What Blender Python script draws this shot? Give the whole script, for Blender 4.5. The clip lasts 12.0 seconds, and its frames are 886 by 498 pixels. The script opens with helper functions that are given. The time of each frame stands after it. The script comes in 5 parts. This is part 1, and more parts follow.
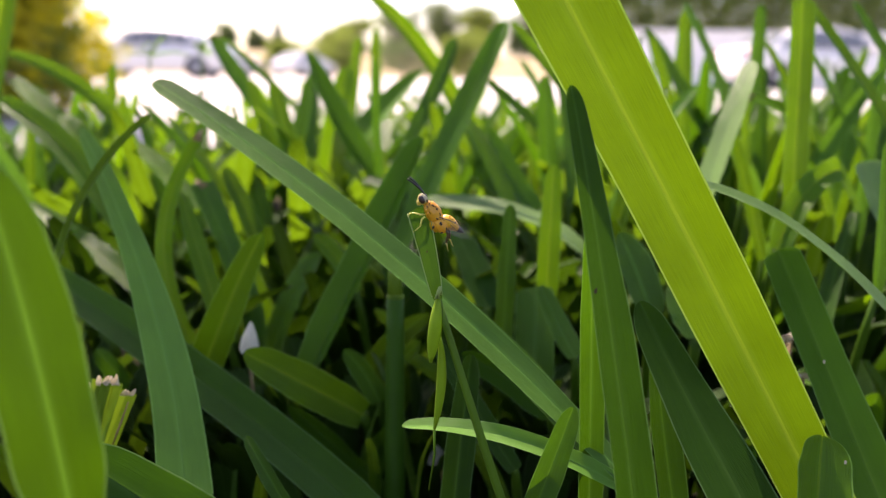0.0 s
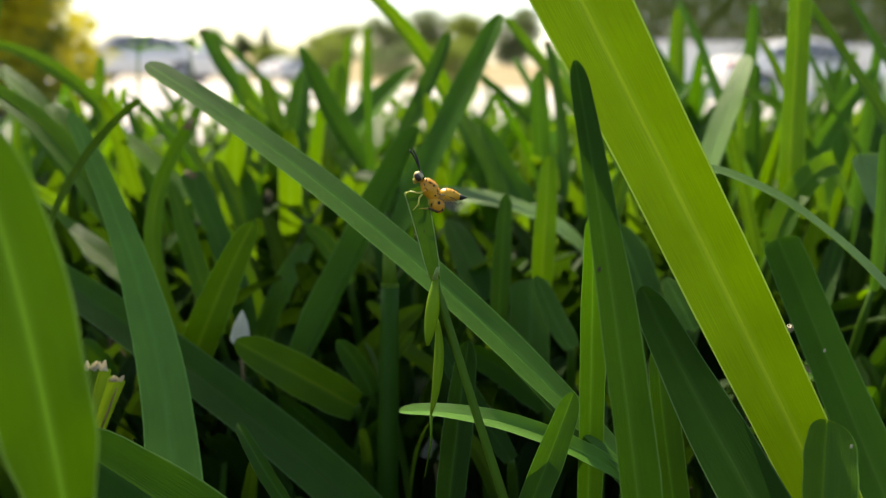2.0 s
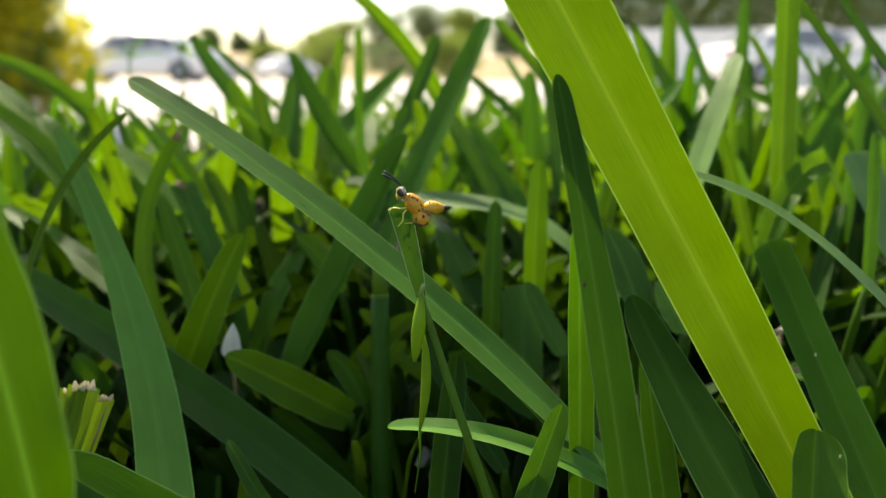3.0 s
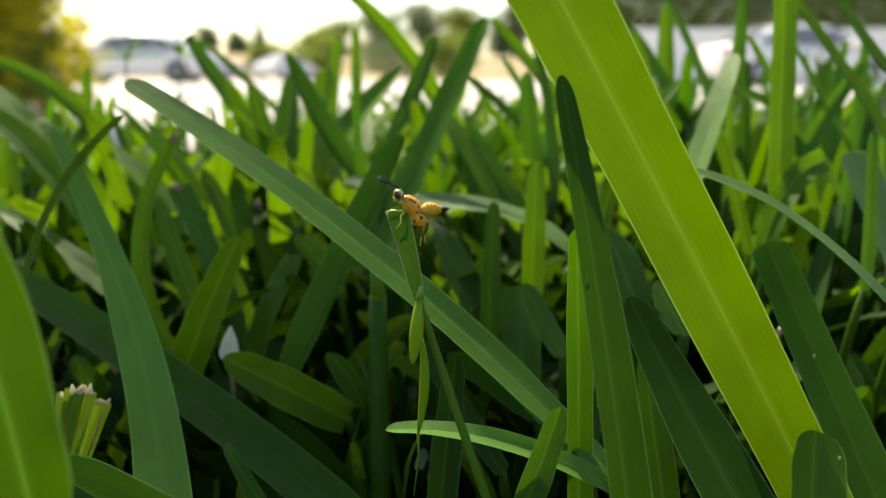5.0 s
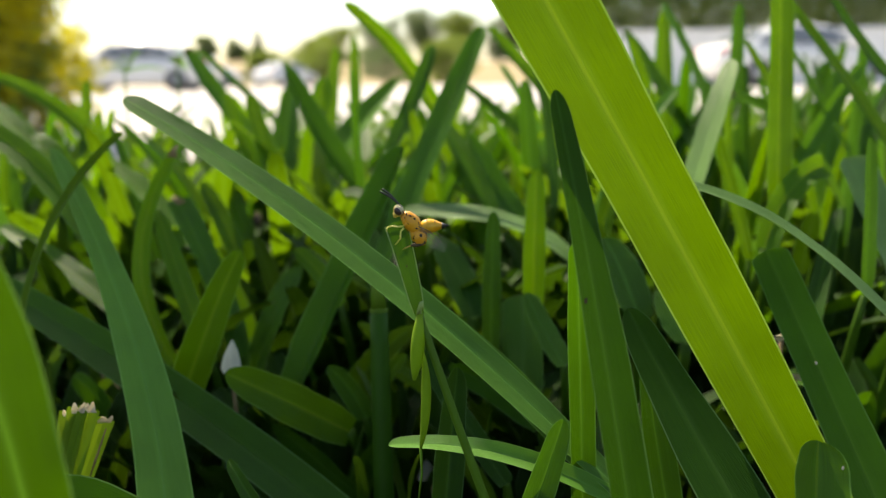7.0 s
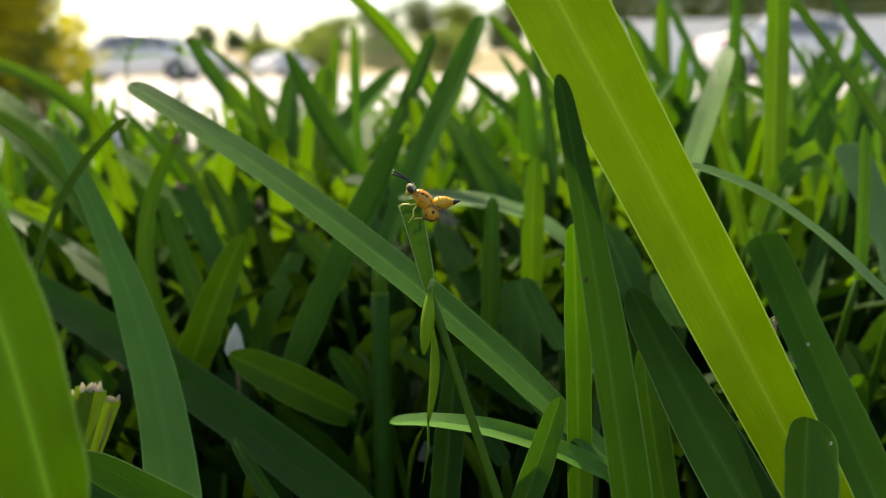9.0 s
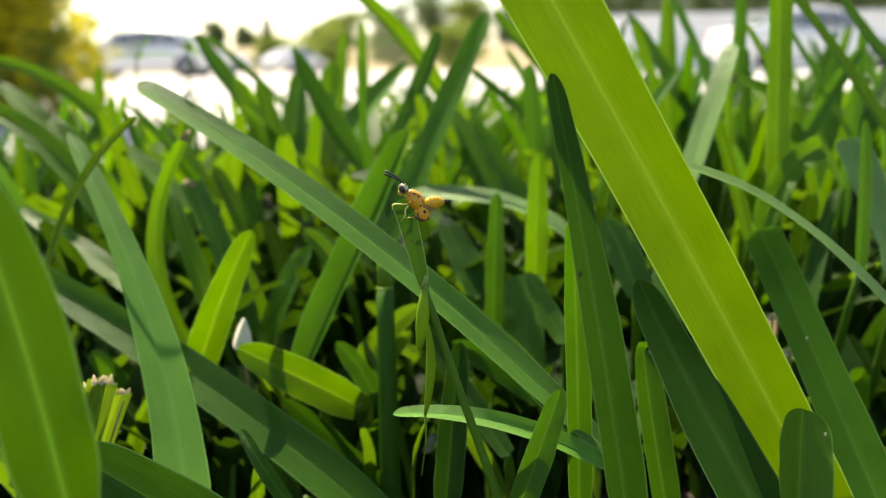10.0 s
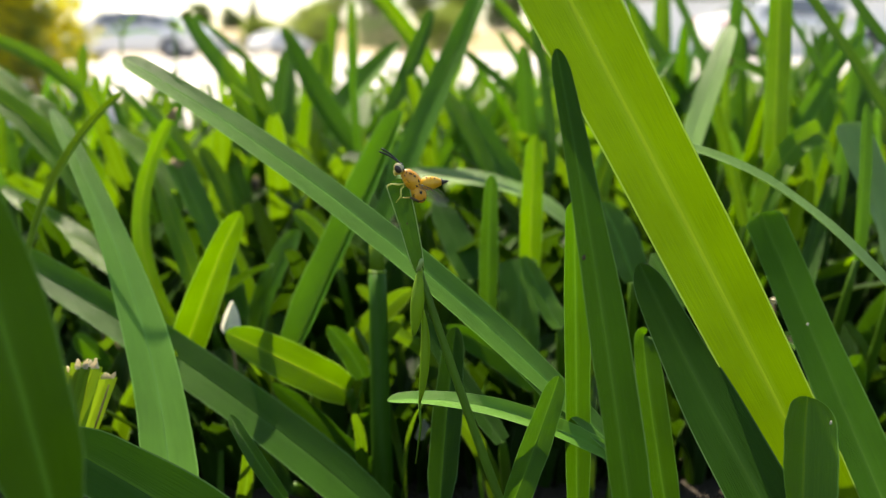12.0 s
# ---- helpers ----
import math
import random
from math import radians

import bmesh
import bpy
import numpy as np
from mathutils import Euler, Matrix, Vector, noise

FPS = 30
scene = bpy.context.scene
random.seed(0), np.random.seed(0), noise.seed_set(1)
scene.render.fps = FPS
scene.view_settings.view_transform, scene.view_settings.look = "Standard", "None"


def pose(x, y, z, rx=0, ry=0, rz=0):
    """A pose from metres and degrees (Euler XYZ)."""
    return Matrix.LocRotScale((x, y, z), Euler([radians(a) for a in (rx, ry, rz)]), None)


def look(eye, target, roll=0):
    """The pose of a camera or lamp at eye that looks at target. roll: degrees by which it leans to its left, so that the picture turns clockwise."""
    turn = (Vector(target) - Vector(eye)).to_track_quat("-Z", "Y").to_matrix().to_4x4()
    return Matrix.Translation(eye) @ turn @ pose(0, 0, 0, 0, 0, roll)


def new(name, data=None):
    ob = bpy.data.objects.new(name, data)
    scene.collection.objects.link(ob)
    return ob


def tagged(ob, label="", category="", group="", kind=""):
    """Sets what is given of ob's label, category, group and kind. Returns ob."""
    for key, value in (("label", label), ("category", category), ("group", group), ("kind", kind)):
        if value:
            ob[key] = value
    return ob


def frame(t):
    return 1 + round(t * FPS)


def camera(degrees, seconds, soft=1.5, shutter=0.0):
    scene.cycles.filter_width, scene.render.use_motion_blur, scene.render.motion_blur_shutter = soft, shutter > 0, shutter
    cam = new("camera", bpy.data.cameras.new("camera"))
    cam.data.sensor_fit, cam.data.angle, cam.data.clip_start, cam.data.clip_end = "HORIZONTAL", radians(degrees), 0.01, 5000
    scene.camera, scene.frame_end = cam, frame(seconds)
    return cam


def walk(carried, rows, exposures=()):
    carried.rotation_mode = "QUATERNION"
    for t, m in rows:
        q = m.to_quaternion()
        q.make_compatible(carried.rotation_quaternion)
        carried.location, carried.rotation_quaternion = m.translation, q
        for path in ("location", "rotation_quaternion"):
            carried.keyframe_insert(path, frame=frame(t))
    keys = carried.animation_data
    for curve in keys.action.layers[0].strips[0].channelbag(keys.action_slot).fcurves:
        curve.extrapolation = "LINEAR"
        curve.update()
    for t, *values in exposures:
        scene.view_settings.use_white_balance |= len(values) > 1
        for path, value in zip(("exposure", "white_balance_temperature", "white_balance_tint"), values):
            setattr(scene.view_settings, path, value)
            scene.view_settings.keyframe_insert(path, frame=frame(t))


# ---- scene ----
cam = camera(56.0, 12.0, soft=1.2)
PATH = [
    (0, pose(0.00000, 0.00000, 0.08500, 78.253, 0, -0.299) @ pose(0, 0, 0, 0, 0, 0.988)),
    (0.5, pose(-0.00004, -0.00154, 0.08528, 78.078, 0, -0.273) @ pose(0, 0, 0, 0, 0, 0.936)),
    (1, pose(0.00024, -0.00185, 0.08482, 78.231, 0, -0.489) @ pose(0, 0, 0, 0, 0, 0.902)),
    (1.5, pose(-0.00084, 0.00097, 0.08298, 78.558, 0, -0.829) @ pose(0, 0, 0, 0, 0, 1.211)),
    (2, pose(-0.00160, 0.00140, 0.08123, 78.779, 0, -1.265) @ pose(0, 0, 0, 0, 0, 1.556)),
    (2.5, pose(-0.00058, 0.00205, 0.08228, 78.575, 0, -1.347) @ pose(0, 0, 0, 0, 0, 0.948)),
    (3, pose(0.00051, 0.00241, 0.08380, 78.355, 0, -1.172) @ pose(0, 0, 0, 0, 0, 0.359)),
    (5, pose(0.00052, 0.00278, 0.08403, 78.347, 0, -1.319) @ pose(0, 0, 0, 0, 0, 0.185)),
    (5.5, pose(0.00063, 0.00306, 0.08459, 78.261, 0, -1.216) @ pose(0, 0, 0, 0, 0, -0.051)),
    (6, pose(0.00069, 0.00322, 0.08524, 78.568, 0, -1.204) @ pose(0, 0, 0, 0, 0, -0.265)),
    (6.5, pose(0.00075, 0.00298, 0.08543, 78.751, 0, -1.093) @ pose(0, 0, 0, 0, 0, -0.615)),
    (8.5, pose(0.00070, 0.00301, 0.08458, 78.022, 0, -1.463) @ pose(0, 0, 0, 0, 0, -0.571)),
    (9, pose(0.00063, 0.00027, 0.08472, 78.003, 0, -1.238) @ pose(0, 0, 0, 0, 0, -0.609)),
    (9.5, pose(0.00117, -0.00132, 0.08499, 77.441, 0, -0.511) @ pose(0, 0, 0, 0, 0, -0.970)),
    (10, pose(0.00168, -0.00192, 0.08518, 77.679, 0, -0.529) @ pose(0, 0, 0, 0, 0, -0.896)),
    (10.5, pose(0.00140, -0.00149, 0.08482, 77.543, 0, -0.640) @ pose(0, 0, 0, 0, 0, -0.888)),
    (11, pose(0.00157, -0.00158, 0.08468, 77.494, 0, -0.532) @ pose(0, 0, 0, 0, 0, -1.000)),
    (11.5, pose(0.00060, -0.00332, 0.08580, 78.328, 0, -0.522) @ pose(0, 0, 0, 0, 0, -0.635)),
    (12, pose(0.00032, 0.00124, 0.08408, 76.645, 0, -1.483) @ pose(0, 0, 0, 0, 0, -0.290)),
]
EXPOSURES = [(t, v, 7300 if t == 0 else 7700, 32 if t == 0 else 10) for t, v in ((0.0, 1.62), (0.5, 1.25), (1.0, 1.14), (2.0, 1.15), (3.0, 1.34), (5.5, 1.16), (6.5, 1.26), (8.5, 1.1), (9.0, 1.12), (9.5, 1.25), (10.0, 1.42), (10.5, 1.9), (11.0, 1.8), (11.5, 1.5), (12.0, 1.5))]
walk(cam, PATH, EXPOSURES)
cam.data.dof.use_dof = True
cam.data.dof.focus_distance = 0.107
cam.data.dof.aperture_fstop = 21.0

# ---- daylight ----
SUN_ELEVATION, SUN_AZIMUTH = 56.0, -32.0      # degrees; azimuth from straight ahead, to the right
world = bpy.data.worlds.new("daylight")
scene.world = world
world.use_nodes = True
wn = world.node_tree
sky = wn.nodes.new("ShaderNodeTexSky")
sky.sky_type = "NISHITA"
sky.sun_disc = False
sky.sun_elevation, sky.sun_rotation = radians(SUN_ELEVATION), radians(SUN_AZIMUTH)
sky.dust_density, sky.air_density = 1.2, 1.0
wn.nodes["Background"].inputs["Strength"].default_value = 0.115
wn.links.new(sky.outputs["Color"], wn.nodes["Background"].inputs["Color"])
sun = new("sun", bpy.data.lights.new("sun", "SUN"))
sun.data.energy, sun.data.angle, sun.data.color = 5.0, radians(0.6), (1.0, 0.95, 0.86)
az, el = radians(SUN_AZIMUTH), radians(SUN_ELEVATION)
sun.matrix_world = look((0, 0, 0), (-math.sin(az) * math.cos(el), -math.cos(az) * math.cos(el), -math.sin(el)))

# ---- materials ----
def material(name):
    m = bpy.data.materials.new(name)
    m.use_nodes = True
    return m, m.node_tree.nodes, m.node_tree.links, m.node_tree.nodes["Principled BSDF"]


def math_node(nodes, links, op, a, b):
    n = nodes.new("ShaderNodeMath")
    n.operation = op
    for i, v in enumerate((a, b)):
        if isinstance(v, (int, float)):
            n.inputs[i].default_value = v
        else:
            links.new(v, n.inputs[i])
    return n.outputs[0]


def mix_color(nodes, links, fac, a, b, mode="MIX"):
    n = nodes.new("ShaderNodeMix")
    n.data_type, n.blend_type = "RGBA", mode
    for socket, v in ((n.inputs[0], fac), (n.inputs[6], a), (n.inputs[7], b)):
        if isinstance(v, (int, float)):
            socket.default_value = v
        elif isinstance(v, tuple):
            socket.default_value = (*v, 1)
        else:
            links.new(v, socket)
    return n.outputs[2]


def noise_node(nodes, links, scale, detail=3, vector=None):
    n = nodes.new("ShaderNodeTexNoise")
    n.inputs["Scale"].default_value, n.inputs["Detail"].default_value = scale, detail
    if vector is not None:
        links.new(vector, n.inputs["Vector"])
    return n.outputs["Fac"]


def leaf_material(name, colour, through_colour, share=0.45, rough=0.42, island=False, veined=True, gloss=0.16):
    """A thin leaf: lengthwise veins, paler midrib, mottling, and light that passes through it. UV: across 0 to 1, along in centimetres."""
    m, nodes, links, bsdf = material(name)
    uv = nodes.new("ShaderNodeUVMap").outputs["UV"]
    split = nodes.new("ShaderNodeSeparateXYZ")
    links.new(uv, split.inputs[0])
    stretch = nodes.new("ShaderNodeVectorMath")
    stretch.operation = "MULTIPLY"
    stretch.inputs[1].default_value = (52, 0.8, 1)
    links.new(uv, stretch.inputs[0])
    veins = noise_node(nodes, links, 1.6, 3, stretch.outputs[0])
    texco = nodes.new("ShaderNodeTexCoord").outputs["Object"]
    blotch = noise_node(nodes, links, 90, 4, texco)
    info = nodes.new("ShaderNodeNewGeometry").outputs["Random Per Island"] if island else nodes.new("ShaderNodeObjectInfo").outputs["Random"]
    rib = math_node(nodes, links, "ABSOLUTE", math_node(nodes, links, "SUBTRACT", split.outputs[0], 0.5), 0)
    ribmask = math_node(nodes, links, "SUBTRACT", 1.0, math_node(nodes, links, "MINIMUM", math_node(nodes, links, "MULTIPLY", rib, 9.0), 1.0))
    rimmask = math_node(nodes, links, "GREATER_THAN", rib, 0.478)
    value = math_node(nodes, links, "ADD", math_node(nodes, links, "MULTIPLY", veins, 0.5),
                      math_node(nodes, links, "ADD", math_node(nodes, links, "MULTIPLY", blotch, 0.6), math_node(nodes, links, "MULTIPLY", info, 0.45)))
    grey = nodes.new("ShaderNodeCombineColor")
    for i in range(3):
        links.new(math_node(nodes, links, "ADD", value, 0.225), grey.inputs[i])

    def finish(c):
        base = mix_color(nodes, links, 1.0, c, grey.outputs[0], "MULTIPLY")
        if not veined:
            return base
        pale = tuple(min(1.0, v * 1.4 + 0.015) for v in c)
        base = mix_color(nodes, links, math_node(nodes, links, "MULTIPLY", ribmask, 0.45), base, pale)
        rim = tuple(min(1.0, v * 1.6 + 0.05) for v in c)
        return mix_color(nodes, links, math_node(nodes, links, "MULTIPLY", rimmask, 0.8), base, rim)
    links.new(finish(colour), bsdf.inputs["Base Color"])
    bsdf.inputs["Roughness"].default_value = rough
    bsdf.inputs["Specular IOR Level"].default_value = gloss
    bump = nodes.new("ShaderNodeBump")
    bump.inputs["Strength"].default_value, bump.inputs["Distance"].default_value = 0.5, 0.0003
    links.new(veins, bump.inputs["Height"])
    links.new(bump.outputs[0], bsdf.inputs["Normal"])
    trans = nodes.new("ShaderNodeBsdfTranslucent")
    links.new(finish(through_colour), trans.inputs["Color"])
    links.new(bump.outputs[0], trans.inputs["Normal"])
    both = nodes.new("ShaderNodeMixShader")
    both.inputs[0].default_value = share
    links.new(bsdf.outputs[0], both.inputs[1])
    links.new(trans.outputs[0], both.inputs[2])
    links.new(both.outputs[0], nodes["Material Output"].inputs["Surface"])
    return m


def rough_material(name, a, b, scale, rough=0.8, bump=0.3, distance=0.001, metal=0.0, fine=None):
    m, nodes, links, bsdf = material(name)
    co = nodes.new("ShaderNodeTexCoord").outputs["Object"]
    big = noise_node(nodes, links, scale, 5, co)
    small = noise_node(nodes, links, fine or scale * 14, 3, co)
    fac = math_node(nodes, links, "ADD", math_node(nodes, links, "MULTIPLY", big, 0.6), math_node(nodes, links, "MULTIPLY", small, 0.4))
    ramp = nodes.new("ShaderNodeMapRange")
    ramp.inputs[1].default_value, ramp.inputs[2].default_value = 0.3, 0.7
    links.new(fac, ramp.inputs[0])
    links.new(mix_color(nodes, links, ramp.outputs[0], a, b), bsdf.inputs["Base Color"])
    bsdf.inputs["Roughness"].default_value, bsdf.inputs["Metallic"].default_value = rough, metal
    n = nodes.new("ShaderNodeBump")
    n.inputs["Strength"].default_value, n.inputs["Distance"].default_value = bump, distance
    links.new(small, n.inputs["Height"])
    links.new(n.outputs[0], bsdf.inputs["Normal"])
    return m


def plain_material(name, colour, rough=0.5, metal=0.0, coat=0.0, alpha=1.0):
    m, nodes, links, bsdf = material(name)
    co = nodes.new("ShaderNodeTexCoord").outputs["Object"]
    n = noise_node(nodes, links, 900, 3, co)
    links.new(mix_color(nodes, links, n, tuple(v * 0.8 for v in colour), colour), bsdf.inputs["Base Color"])
    bsdf.inputs["Roughness"].default_value, bsdf.inputs["Metallic"].default_value = rough, metal
    bsdf.inputs["Coat Weight"].default_value, bsdf.inputs["Alpha"].default_value = coat, alpha
    return m


G = leaf_material("green_leaf", (0.031, 0.108, 0.004), (0.070, 0.198, 0.002), 0.42, 0.38, False, True, 0.28)
Y = leaf_material("young_leaf", (0.053, 0.150, 0.003), (0.130, 0.282, 0.002), 0.5, 0.38, False, True, 0.28)
B = leaf_material("bluish_leaf", (0.053, 0.148, 0.009), (0.074, 0.195, 0.003), 0.32, 0.42, False, True, 0.24)
O = leaf_material("olive_leaf", (0.053, 0.122, 0.005), (0.102, 0.194, 0.002), 0.45)
# deep green leaf; the shade on low blades is put into this colour too
D = leaf_material("deep_green_shaded_leaf", (0.020, 0.074, 0.004), (0.036, 0.11, 0.002), 0.35, 0.42)
P = leaf_material("pale_leaf", (0.098, 0.255, 0.030), (0.112, 0.27, 0.009), 0.34, 0.42, False, True, 0.28)
LAWN = leaf_material("lawn_leaf", (0.044, 0.12, 0.005), (0.108, 0.215, 0.004), 0.42, 0.38, True, True, 0.32)
BLUISH_LAWN = leaf_material("bluish_lawn_leaf", (0.053, 0.148, 0.009), (0.074, 0.195, 0.003), 0.32, 0.42, True, True, 0.24)
# greyed base colour stands in for sky sheen, besides the higher gloss
W = leaf_material("sheen_grey_leaf", (0.130, 0.240, 0.060), (0.115, 0.230, 0.026), 0.3, 0.36, False, True, 0.36)
N = leaf_material("spring_leaf", (0.032, 0.094, 0.003), (0.060, 0.150, 0.002), 0.4)
# darkened lawn leaf: the shade of the undergrowth is put into its colour
LOW = leaf_material("shaded_low_leaf", (0.016, 0.05, 0.003), (0.03, 0.075, 0.0015), 0.35, 0.45, True)
RIB_G = leaf_material("midrib_green", (0.0407, 0.12, 0.012), (0.0902, 0.22, 0.006), 0.45)
RIB_Y = leaf_material("midrib_young", (0.0748, 0.165, 0.011), (0.2035, 0.325, 0.005), 0.52)
RIB_O = leaf_material("midrib_olive", (0.062, 0.130, 0.008), (0.122, 0.210, 0.004), 0.46)
RIB_B = leaf_material("midrib_bluish", (0.066, 0.17, 0.028), (0.09, 0.23, 0.010), 0.4)
RIB_D = leaf_material("midrib_deep_shaded", (0.024, 0.080, 0.005), (0.042, 0.118, 0.003), 0.35)
RIB_P = leaf_material("midrib_pale", (0.115, 0.285, 0.055), (0.13, 0.30, 0.018), 0.4)
SHEATH = leaf_material("sheath_green", (0.045, 0.11, 0.008), (0.09, 0.18, 0.006), 0.3, 0.45, False, False)
STRAW = rough_material("dry_straw", (0.13, 0.085, 0.035), (0.34, 0.24, 0.11), 300, 0.8, 0.4, 0.0003)
FIBRE = rough_material("torn_fibre", (0.46, 0.37, 0.22), (0.80, 0.74, 0.60), 900, 0.8, 0.3, 0.0002)
BROWN = rough_material("brown_blemish", (0.03, 0.018, 0.008), (0.08, 0.05, 0.025), 2000, 0.8)
SOIL = rough_material("soil", (0.018, 0.013, 0.008), (0.05, 0.038, 0.025), 60, 0.95, 0.8, 0.004)

# ---- builders ----
def part(name, bm, mat, parent=None, label="", smooth=True):
    me = bpy.data.meshes.new(name)
    bm.to_mesh(me)
    bm.free()
    for m in (mat if isinstance(mat, (list, tuple)) else [mat]):
        me.materials.append(m)
    if smooth:
        for p in me.polygons:
            p.use_smooth = True
    ob = new(name, me)
    if parent is not None:
        ob.parent = parent
    if label:
        tagged(ob, label)
    return ob


def tube(bm, points, radii, sides=8, cap=True):
    rings = []
    up = Vector((0.13, 0.9, 0.35))
    for i, p in enumerate(points):
        a, b = points[max(i - 1, 0)], points[min(i + 1, len(points) - 1)]
        d = (Vector(b) - Vector(a)).normalized()
        s = d.cross(up).normalized()
        q = s.cross(d)
        rings.append([bm.verts.new(Vector(p) + radii[i] * (math.cos(k * math.tau / sides) * s + math.sin(k * math.tau / sides) * q)) for k in range(sides)])
    for r0, r1 in zip(rings, rings[1:]):
        for k in range(sides):
            bm.faces.new((r0[k], r0[(k + 1) % sides], r1[(k + 1) % sides], r1[k]))
    if cap:
        bm.faces.new(rings[0][::-1])
        bm.faces.new(rings[-1])


def bezier(a, c, b, t):
    return a * (1 - t) ** 2 + c * (2 * t * (1 - t)) + b * t * t


def lamina(bm, a, mid, b, width, turn, twist, fold, taper, tipf, seed, rib=None):
    """A grass leaf as a sheet with a folded cross-section, a narrowed base and a rounded tip; the strip along its middle goes into rib."""
    rng = random.Random(seed)
    c = 2 * mid - (a + b) / 2
    length = sum((bezier(a, c, b, (i + 1) / 12) - bezier(a, c, b, i / 12)).length for i in range(12))
    t0 = max(0.3, 1 - tipf * width * 0.75 / length)
    ts = [t0 * i / 15 for i in range(16)] + [t0 + (1 - t0) * math.sin(k / 6 * math.pi / 2) for k in range(1, 7)]
    us = (-1, -0.8, -0.55, -0.28, -0.05, 0.05, 0.28, 0.55, 0.8, 1)
    wave = [rng.uniform(0, 6) for _ in range(4)]
    sheets = (bm, rib if rib is not None else bm)
    uvs = [x.loops.layers.uv.verify() for x in sheets]
    grid, ridge = [], []
    for t in ts:
        p = bezier(a, c, b, t)
        d = (2 * (1 - t) * (c - a) + 2 * t * (b - c)).normalized()
        s = d.cross(Vector((0, -1, 0.12))).normalized()
        s = Matrix.Rotation(radians(turn + twist * (t - 0.5) * 2 + 3 * math.sin(5 * t + wave[2])), 3, d) @ s
        n = s.cross(d)
        w = width / 2 * (0.72 + 0.28 * min(1, t / 0.18)) * (1 + taper * (2 * t - 1)) * (1 + 0.02 * math.sin(14 * t + wave[3]))
        if tipf > 0.4:
            w *= 1 - 0.38 * max(0.0, (t - 0.45) / 0.55) ** 1.6
        if t > t0:
            w *= math.sqrt(max(0.0, 1 - ((t - t0) / (1 - t0)) ** 2)) * 0.98 + 0.02
        row, mid_row = [], []
        for u in us:
            lift = (abs(u) ** 1.25) * w * math.tan(radians(fold)) + 0.045 * w * math.sin(11 * t + wave[0] + 2 * u) * abs(u) + 0.03 * w * math.sin(23 * t + wave[1] - 3 * u) * u * u
            row.append((p + s * (u * w) + n * lift, (u / 2 + 0.5, t * length * 100)))
        for u in (-0.05, -0.02, 0.02, 0.05):
            lift = (abs(u) ** 1.25) * w * math.tan(radians(fold)) - (0.018 * w if abs(u) < 0.04 else 0)
            mid_row.append((p + s * (u * w) + n * lift, (u / 2 + 0.5, t * length * 100)))
        grid.append([(bm.verts.new(v), co) for v, co in row])
        ridge.append([(sheets[1].verts.new(v), co) for v, co in mid_row])
    for mesh, uv, lines, skip in ((bm, uvs[0], grid, 4), (sheets[1], uvs[1], ridge, -1)):
        for r0, r1 in zip(lines, lines[1:]):
            for k in range(len(r0) - 1):
                if k == skip:
                    continue
                quad = (r0[k], r0[k + 1], r1[k + 1], r1[k])
                f = mesh.faces.new([v for v, _ in quad])
                for loop, (_, co) in zip(f.loops, quad):
                    loop[uv].uv = co
    return length


TONES = {W: "grey-green grass plant, pale sky sheen put into its colour", N: "fresh mid-green grass plant with a long smooth blade", G: "dark green grass plant with a rounded broad tip", Y: "yellow-green translucent grass plant with pale midribs", O: "broad olive green grass plant with fine leaf veins", D: "deep green grass plant, shade put into its colour", P: "pale grey-green grass plant with a glossy blade", B: "bluish green grass plant with parallel leaf veins"}
blades = []
RIBS = {W: W, N: RIB_G, G: RIB_G, Y: RIB_Y, B: RIB_B, O: RIB_O, D: RIB_D, P: RIB_P}


